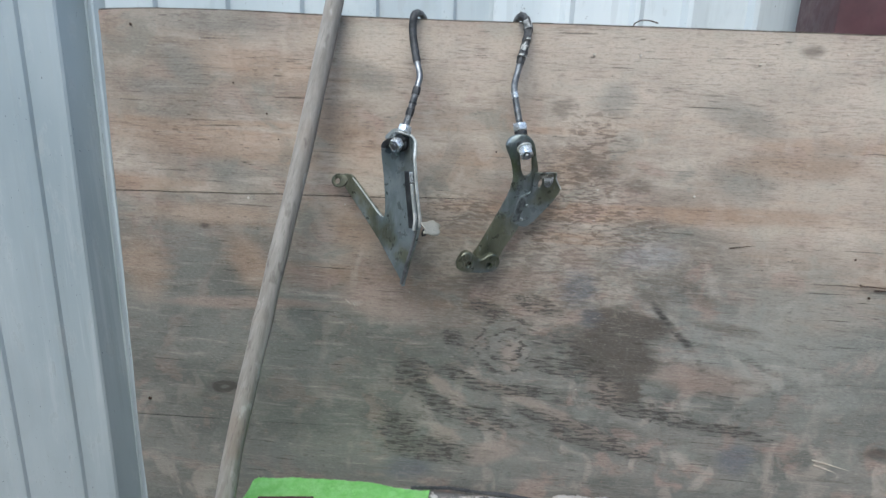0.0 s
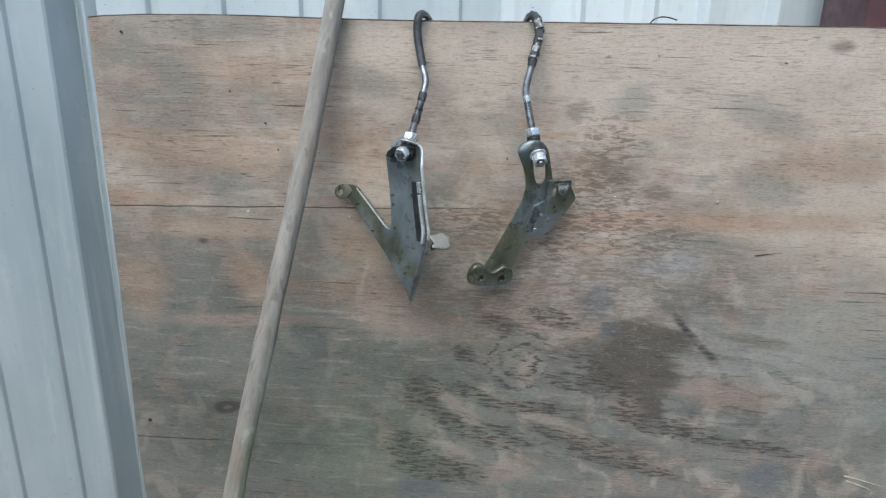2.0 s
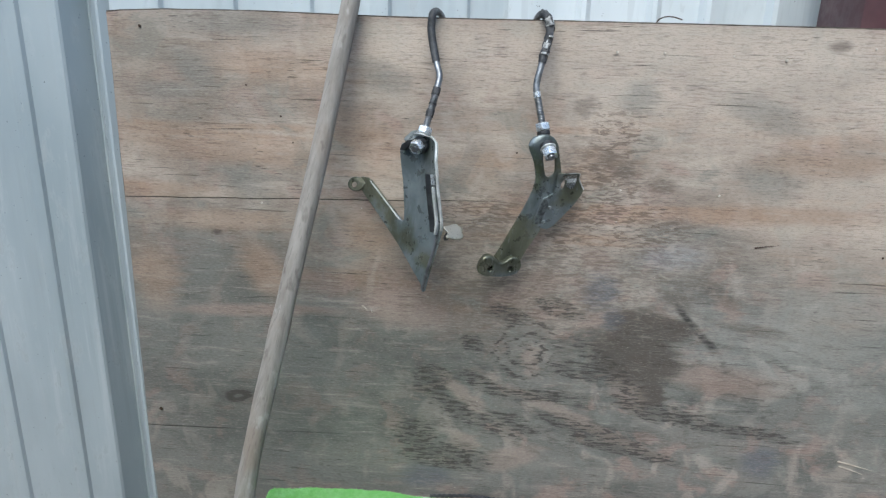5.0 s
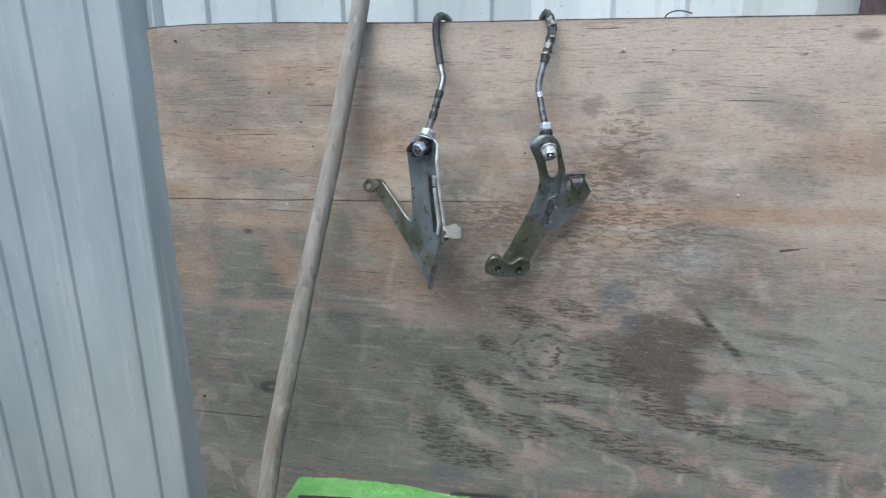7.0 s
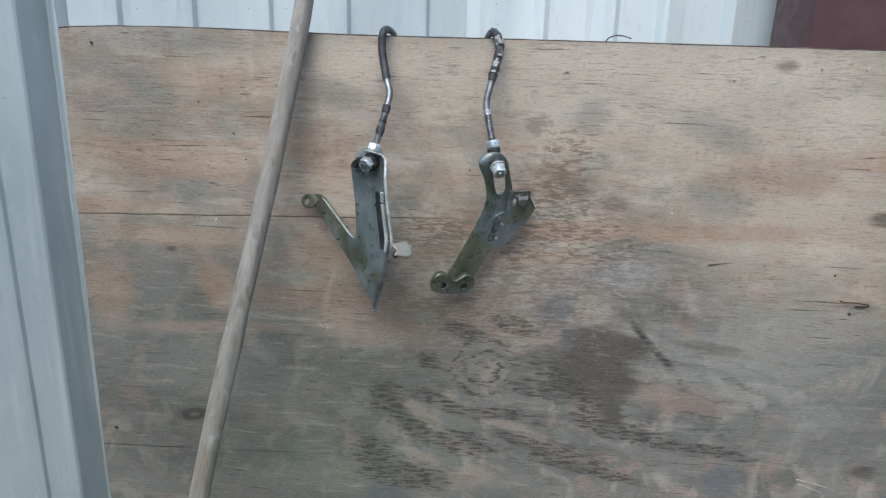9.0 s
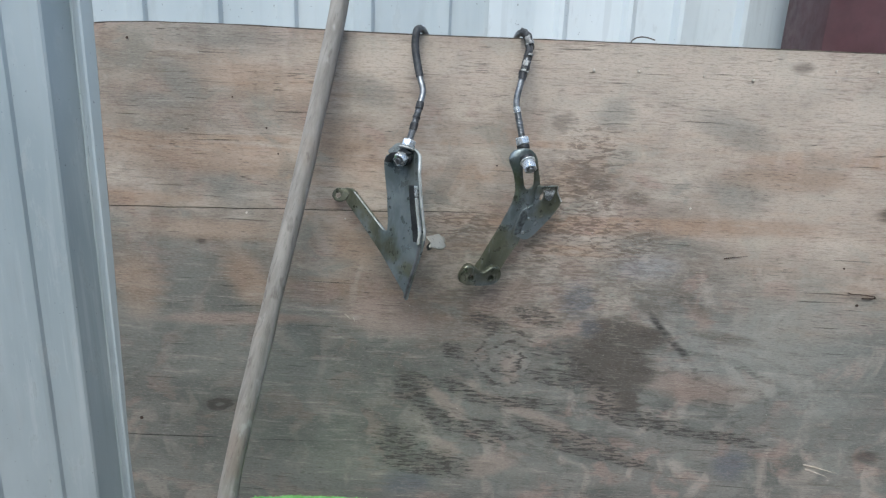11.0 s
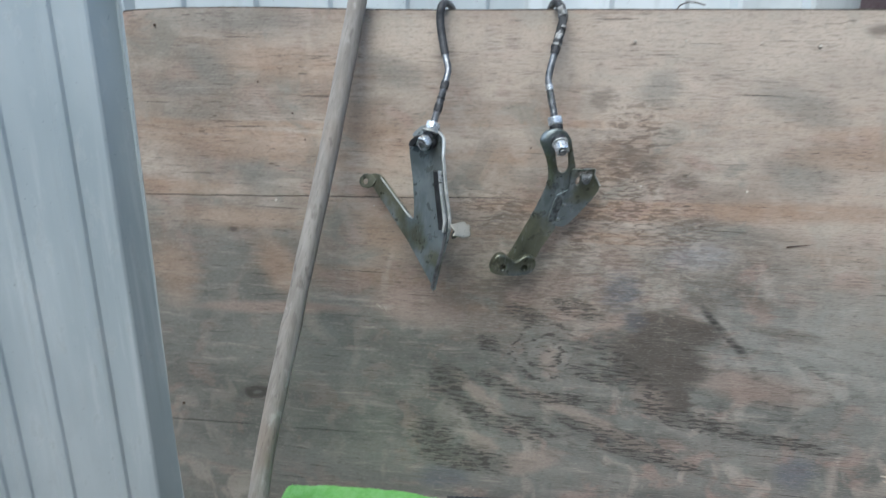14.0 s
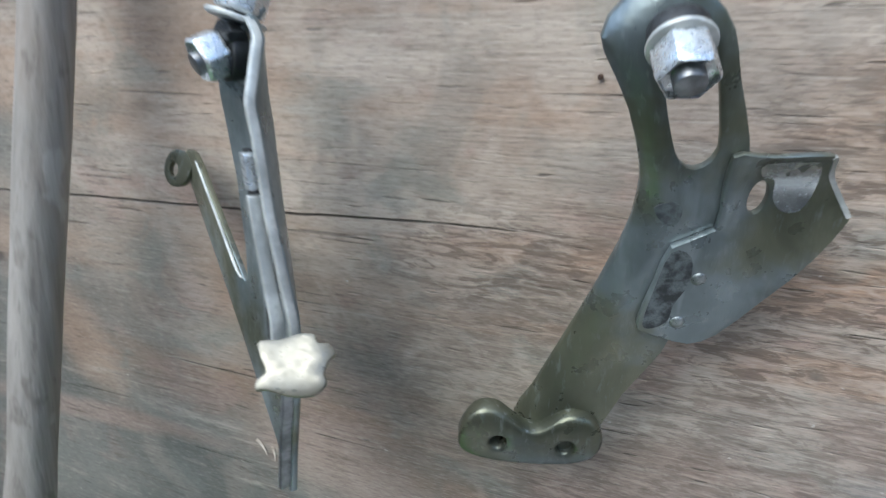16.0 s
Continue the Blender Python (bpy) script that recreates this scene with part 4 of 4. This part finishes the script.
def build_right():
    o, holder = BASE2, vb

    def add(name, bm, material, label="", smooth=40, world=True, owner=None):
        if not world:
            moved(bm, F2)
        return part(name, local_to(o, bm), material, owner or holder, label, smooth)

    pts = resample(spline(ROD2, 8), 0.0006)
    cut = next(i for i, q in enumerate(pts) if i > 60 and q[2] < 1.412)
    rod = add("rod", tube(pts[:cut:5], 0.0042, 14), MAT_ROD)
    add("thread", tube(pts[cut - 1:], lambda i, s, a: 0.0043 + 0.00055 * math.cos(2 * math.pi * i / 3.2 + a), 14), MAT_ROD, "threaded rod end", 80, owner=rod)
    add("tape_wrap", sleeve(pts, 1.52, 1.446, 0.0053, 6, 0.0022), MAT_TAPE, "tattered black tape wrapping", 70, owner=rod)
    for j, (hi, lo) in enumerate(((1.4985, 1.489), (1.478, 1.474), (1.469, 1.461), (1.4585, 1.4555))):
        add("tape_shred", moved(sleeve(pts, hi, lo, 0.0051, 11 + j, 0.0032), Matrix.Translation((0.0004, -0.0012, 0))), MAT_FLAKE, "pale frayed tape", 70, owner=rod)
    add("bright_collar", sleeve(pts, 1.4125, 1.4035, 0.0047, 3), MAT_BRIGHT, "bright worn spot", owner=rod)
    axis = (Vector(ROD2[-2]) - Vector(ROD2[-1])).normalized()
    add("lock_nut", hexnut(0.0165, 0.0100, along(Vector((0.0938, 0.9535, 1.3655)), axis, 40)), MAT_BRIGHT, "bright zinc hexagon nut", owner=rod)
    add("spacer", disc(0.0082, 0.0062, along(Vector((0.0951, 0.9520, 1.3595)), axis)), MAT_DARK)

    def left_u(v):
        return float(np.interp(v, (-170, -152, -115, -78, -55, -22, -1, 12), (-47, -40, -24, -11, -6, -13, -21, -14)))

    def shape(u, v):
        w = 0.0
        d = left_u(v) + 9 - u
        if d > 0:
            w -= 5.5 * (d / 9) ** 1.6
        if v > -4:
            w -= 0.016 * (v + 4) ** 2
        if v < -120:
            w += 0.0022 * (v + 120) ** 2
        return w

    outline = [(-16, 9), (-22, -1), (-18, -11), (-12, -24), (-7, -42), (-6, -56), (-10, -76), (-24, -115), (-40, -152), (-48, -168), (-44, -180), (-26, -180), (-15, -174), (-3, -150), (10, -127), (13, -112), (17, -92), (25, -70), (27, -50), (24.5, -32), (18, -12), (14, 2), (7, 11), (-4, 14)]
    slot = [(-4, 2), (-4, -10), (-1, -24), (3, -37), (7, -42), (12, -42), (16, -36), (14, -22), (11, -8), (8, 2), (2, 5)]
    slotted = add("slotted_plate", sheet([tuple(q) for q in spline(outline, 2, True)], [[tuple(q) for q in spline(slot, 2, True)]], 0.0032, shape, 0.0006, 3), MAT_PLATE, "", 35, False)
    arm = [(6, -72), (2, -88), (-2, -107), (0, -112), (7, -115), (18, -119), (28, -114), (41, -97), (54, -79), (62, -63), (57.5, -55), (52.5, -47), (50, -37), (44, -35), (34, -35.5), (26, -36), (20, -37), (19, -50), (19, -65)]
    notch = [(31.5 + 3.4 * math.cos(q * math.pi / 8), -54.5 + 6.5 * math.sin(q * math.pi / 8)) for q in range(16)]

    def arm_shape(u, v):
        w = 3.4 + shape(max(u, -2), v) * 0.4
        if u > 22 and v > -86:  # the end is dished into a shallow cup
            t = min(1.0, (u - 22) / 10)
            c = (v + 52) / (18 if v > -52 else 34)
            w += t * (9.0 * c * c - 4.5 if v > -52 else -4.5 * (1 - c * c) ** 2)
        if u > 54:
            w += 2.0 * ((u - 54) / 9) ** 2
        return w

    arm_plate = add("riveted_arm", sheet([tuple(q) for q in spline(arm, 2, True)], [notch], 0.0030, arm_shape, 0.0006, 3), MAT_ARM, "", 35, False)
    lipbm = bmesh.new()
    rows = []
    for u, v in spline(((48.5, -36.6), (50, -39), (52.3, -46.5), (57.2, -55), (61.4, -62)), 5):
        w = arm_shape(u, v)
        rows.append([lipbm.verts.new(Vector((u + a, v + a * 0.6, w + b)) * 0.001) for a, b in ((-0.7, 1.5), (0.7, 1.5), (0.7, 3.4), (-0.7, 3.4))])
    for a, b in zip(rows, rows[1:]):
        for i in range(4):
            lipbm.faces.new((a[i], a[(i + 1) % 4], b[(i + 1) % 4], b[i]))
    lipbm.faces.new(rows[0]), lipbm.faces.new(rows[-1])
    add("arm_lip", lipbm, MAT_RIM, "bright worn lip of the cup", 40, False, owner=arm_plate)
    # thin bright sheet that paints the highlight inside the cup
    worn = [(30, -39.5), (44, -39), (48, -43), (49, -52), (46, -60), (40, -60), (36.5, -55), (35.5, -48), (31, -46)]
    add("cup_highlight", sheet([tuple(q) for q in spline(worn, 3, True)], [], 0.0003, lambda u, v: arm_shape(u, v) + 2.85, 0, 2), MAT_POLISHED, "bright patch for the highlight inside the cup", 60, False, owner=arm_plate)
    for u, v in ((12.5, -107), (17, -86)):
        m = F2 @ Matrix.Translation((u / 1000, v / 1000, 0.0062))
        bm = bmesh.new()
        bmesh.ops.create_uvsphere(bm, u_segments=16, v_segments=8, radius=0.0029)
        bmesh.ops.scale(bm, vec=(1, 1, 0.45), verts=bm.verts)
        add("rivet", moved(bm, m), MAT_RIVET, "worn rivet head", 60, owner=arm_plate)
    grease = [(6, -74), (13, -76), (14, -88), (10, -98), (9, -106), (4, -110), (0, -108), (2, -92)]
    add("grease_patch", sheet([tuple(q) for q in spline(grease, 3, True)], [], 0.0003, lambda u, v: arm_shape(u, v) + 2.85, 0, 1), MAT_GREASE, "black grease patch", 40, False, owner=arm_plate)
    stamp = [(-1, -58), (4, -55), (8, -58), (7, -64), (2, -63)]
    add("stamped_mark", sheet([tuple(q) for q in spline(stamp, 3, True)], [], 0.0003, lambda u, v: shape(u, v) + 3.1, 0, 0), MAT_GREASE, "worn stamped mark", 40, False, owner=slotted)
    # foot: lug plate with two ears, facing forward and down
    foot = [(-31, -6), (-32, 3), (-27, 11), (-18, 12.5), (-10, 9), (-4, 6), (2, 6), (8, 10), (15, 12.5), (24, 11), (29, 4), (27, -5), (18, -10), (0, -12), (-20, -11)]
    mf = F2 @ Matrix.Translation((-0.0400, -0.1720, 0.0060)) @ Matrix.Rotation(radians(-7), 4, 'Z') @ Matrix.Rotation(radians(2), 4, 'X') @ Matrix.Diagonal((1.0, 1.30, 1, 1))
    bm = sheet([tuple(q) for q in spline(foot, 3, True)], [ring2d(-15, -1, 3.7), ring2d(14, -1, 3.7)], 0.0085, lambda u, v: -0.035 * max(0, v - 3) ** 2, 0.0016, 2)
    lug = add("foot_lug", moved(bm, mf), MAT_OLIVE, "olive-tinted foot lug with two holes", 45)
    for u in (-15, 14):
        m = mf @ Matrix.Translation((u / 1000, -0.001, -0.0004))
        add("hole_liner", disc(0.0036, 0.0016, m), MAT_ARM, owner=lug)
    nrm = (F2.to_3x3() @ Vector((0.03, -0.42, 1))).normalized()
    at = F2 @ Vector((-0.0022, 0.0035, 0.003))
    add("bushing", disc(0.0088, 0.0060, along(at, nrm)), MAT_DARK)
    at = at + nrm * 0.0058
    add("washer", disc(0.0099, 0.0018, along(at, nrm)), MAT_RIM)
    add("slot_nut", hexnut(0.0158, 0.0120, along(at + nrm * 0.0020, nrm, 0), 1.0), MAT_BRIGHT, "bright domed hexagon nut in the slot")
    add("bolt_end", disc(0.0046, 0.0150, along(at + nrm * 0.001, nrm)), MAT_ROD)


build_right()

# ---- bench with cloths ----

bench = thing("bench_plank", "bench plank with flaking dirty white paint", "bench", (0.4, 0.87, 0))
part("top", moved(block(-0.258, 1.30, 0.62, 0.982, 0.735, 0.778, 0.006, 2, 3, 0.0015), Matrix.Translation((-0.4, -0.87, 0))), MAT_FLAKED, bench)
for lx in (-0.20, 1.18):
    for ly in (0.66, 0.92):
        part("leg", moved(block(lx - 0.025, lx + 0.025, ly - 0.02, ly + 0.02, 0, 0.735, 0.003, 1), Matrix.Translation((-0.4, -0.87, 0))), MAT_FLAKED, bench)

towel = thing("green_towel", "fuzzy lime green towel draped over the bench end", "towel", (-0.17, 0.90, 0.78))


def towel_mesh():
    """Draped over the end of the plank: flat on top, rounding down over the short end and the front."""
    bm, rows = bmesh.new(), []
    us, vs = np.linspace(0, 1, 70), np.linspace(0, 1, 44)

    def spot(u, v):
        run = u * 0.38 - 0.10
        back = 0.974 - 0.005 * math.sin(u * 9) - 0.014 * max(0.0, min(1.0, (0.75 - u) / 0.3)) - 0.040 * (max(0, 0.36 - u) / 0.36) ** 2
        yy = back - v * 0.42
        if run < 0:
            s = min(1, -run / 0.10)
            px, pz = -0.290 - 0.018 * math.sin(s * 1.3), 0.7890 - 0.10 * s ** 1.4
        else:
            px, pz = -0.290 + run, 0.7890
        pz += 0.001 * math.exp(-((px + 0.235) / 0.05) ** 2) - 0.004 * (1 if px > -0.1 else 0) * min(1, (px + 0.1) / 0.06)
        if v > 0.82:
            pz -= 0.10 * (v - 0.82) / 0.18
        q = Vector((px, yy, pz))
        return q + Vector((0, 0, 0.0035 * noise.noise(q * 34) + 0.0012 * noise.noise(q * 160)))

    for u in us:
        rows.append([bm.verts.new(spot(u, v)) for v in vs])
    for a, b in zip(rows, rows[1:]):
        for i in range(len(vs) - 1):
            bm.faces.new((a[i], b[i], b[i + 1], a[i + 1]))
    bmesh.ops.solidify(bm, geom=list(bm.faces), thickness=0.005)
    return bm, spot


tb, tspot = towel_mesh()
part("cloth", moved(tb, Matrix.Translation((0.17, -0.90, -0.78))), MAT_GREEN, towel, smooth=80)
verts, faces = [], []
rnd = random.Random(4)
for i in range(9000):
    q = tspot(rnd.random(), rnd.random() ** 1.6 * 0.8)
    a = rnd.random() * 6.3
    s = Vector((math.cos(a), math.sin(a), 0)) * 0.0007
    tip = q + Vector((rnd.uniform(-1, 1) * 0.0018, rnd.uniform(-1, 1) * 0.0018, 0.0008 + rnd.random() * 0.0018))
    n0 = len(verts)
    verts += [q - s, q + s, tip]
    faces.append((n0, n0 + 1, n0 + 2))
me = bpy.data.meshes.new("pile")
me.from_pydata([v + Vector((0.17, -0.90, -0.78)) for v in verts], [], faces)
me.materials.append(MAT_GREEN)
pile = new("pile", me)
pile.parent = towel
tagged(pile, kind="stuff")

red = thing("painted_block", "dark red painted wooden block with a chipped corner on the towel", "block", (-0.208, 0.85, 0.80))
skew = Matrix.Translation((-0.006, 0, 0)) @ Matrix.Rotation(radians(8), 4, 'Z') @ Matrix.Translation((0.208, -0.85, -0.80))
part("block_body", moved(block(-0.250, -0.166, 0.790, 0.900, 0.7895, 0.8085, 0.002, 2), skew), MAT_BLOCK, red)
part("chipped_corner", moved(block(-0.168, -0.1635, 0.800, 0.893, 0.7905, 0.8070, 0.0015, 1, 2, 0.0012, 3), skew), MAT_CHIP, red, "bare chipped wood edge")


def rag_mesh():
    bm = bmesh.new()
    bmesh.ops.create_icosphere(bm, subdivisions=5, radius=1)
    for v in bm.verts:
        d = v.co.normalized()
        f = 1 + 0.26 * noise.noise(d * 2.0) + 0.12 * noise.noise(d * 4.5) + 0.12 * abs(noise.noise(d * 9)) + 0.06 * noise.noise(d * 24)
        v.co = Vector((0.230 + d.x * 0.064 * f, 0.930 + d.y * 0.045 * f, max(0.777, 0.786 + d.z * 0.028 * f)))
    return bm


rag = thing("crumpled_rag", "crumpled dirty white rag on the bench plank", "rag", (0.222, 0.925, 0.778))
part("cloth", moved(rag_mesh(), Matrix.Translation((-0.222, -0.925, -0.778))), MAT_RAG, rag, smooth=70)

cable = thing("black_cable", "thin black twisted cable lying along the bench", "cable", (0.09, 0.955, 0.778))
runs = [[(-0.040, 0.971, 0.787), (0.000, 0.973, 0.789), (0.020, 0.969, 0.794), (0.045, 0.968, 0.793), (0.060, 0.973, 0.788), (0.110, 0.971, 0.787), (0.160, 0.963, 0.788), (0.200, 0.953, 0.791)],
        [(0.000, 0.973, 0.788), (0.020, 0.978, 0.786), (0.045, 0.979, 0.786), (0.060, 0.974, 0.787), (0.100, 0.977, 0.786), (0.150, 0.971, 0.786), (0.190, 0.963, 0.787)]]
for j, r in enumerate(runs):
    part("strand", moved(tube(resample(spline(r, 6), 0.002), (lambda i, s, a: 0.0026 + 0.0006 * math.cos(i * 1.6 + a)) if j == 0 else 0.0020, 8), Matrix.Translation((-0.09, -0.955, -0.778))), MAT_CABLE, cable)

# ---- nails, staples and splinters in the plywood ----


def nail(x, z, r, material, label, tilt=0.0):
    nb = thing("nail", label, "nail", (x, 1.0, z), group="nails in the plywood")
    m = along(Vector((0, -0.0008, 0)), (tilt, -1, 0.2 * tilt))
    part("nail_head", disc(r, 0.0014, m, 0.0004, 14), material, nb)
    part("nail_shank", disc(r * 0.45, 0.006, along(Vector((0, 0.004, 0)), (tilt, -1, 0)), 0.0003, 8), material, nb)


for x, z, r in ((0.182, 1.460, 0.0038), (0.240, 1.461, 0.0032), (0.389, 1.456, 0.0040), (0.334, 1.281, 0.0034), (-0.289, 1.243, 0.0036), (0.325, 1.459, 0.0022), (0.492, 1.472, 0.0026), (0.545, 1.473, 0.0030), (0.205, 1.283, 0.0026), (-0.147, 1.2415, 0.0022)):
    nail(x, z, r * 0.52, MAT_NAIL, "dull steel nail head in the plywood", 0.15)
for x, z, r in ((-0.438, 1.4765, 0.0023), (-0.477, 0.894, 0.0034), (-0.255, 1.365, 0.0016), (-0.30, 1.405, 0.0015), (0.590, 1.1505, 0.0024), (0.56, 1.205, 0.0018), (0.064, 1.328, 0.0015), (-0.240, 1.33, 0.0014)):
    nail(x, z, r * 0.8, MAT_RUST, "small dark rusty nail hole with head")

staple = thing("wire_staple", "loose bent wire staple stuck in the plywood", "staple", (0.592, 1.0, 1.167))
part("wire", tube(resample(spline(((-0.016, 0.004, 0.0015), (-0.016, -0.004, 0.0015), (0.0, -0.0045, 0.0012), (0.017, -0.0045, -0.0006), (0.0175, -0.003, -0.004), (0.002, -0.003, -0.0046)), 5), 0.001), 0.0009, 8), MAT_RUST, staple)


def splinter(x, z, length, tilt, material=None, thick=0.0016):
    sp = thing("wood_splinter", "dark lifted splinter of veneer" if material else "pale lifted splinter of veneer", "splinter", (x, 1.0, z), group="splinters")
    a = radians(tilt)
    path = [((s - 0.5) * length * math.cos(a), -0.0006 - 0.004 * s * s, (s - 0.5) * length * math.sin(a)) for s in np.linspace(0, 1, 9)]
    part("sliver", tube(path, lambda i, s, b: thick * (1 - 0.85 * s) * (1 if math.cos(b) > 0 else 0.6), 6), material or MAT_SPLINT, sp)


for x, z, length, tilt in ((0.596, 0.8755, 0.055, -11), (0.590, 0.868, 0.035, -14), (-0.144, 1.090, 0.012, -30), (-0.135, 1.087, 0.008, -60)):
    splinter(x, z, length, tilt)
splinter(0.408, 1.2135, 0.032, 12, MAT_RUST, 0.0011)

hair = thing("bent_wire", "short curled dark wire behind the plywood top", "wire", (0.243, 1.0105, 1.494))
part("wire", tube(resample(spline(((-0.016, 0, -0.004), (-0.013, 0.002, 0.005), (-0.004, 0.004, 0.0095), (0.006, 0.004, 0.0095), (0.017, 0.003, 0.0065)), 5), 0.001), 0.0008, 8), MAT_RUST, hair)
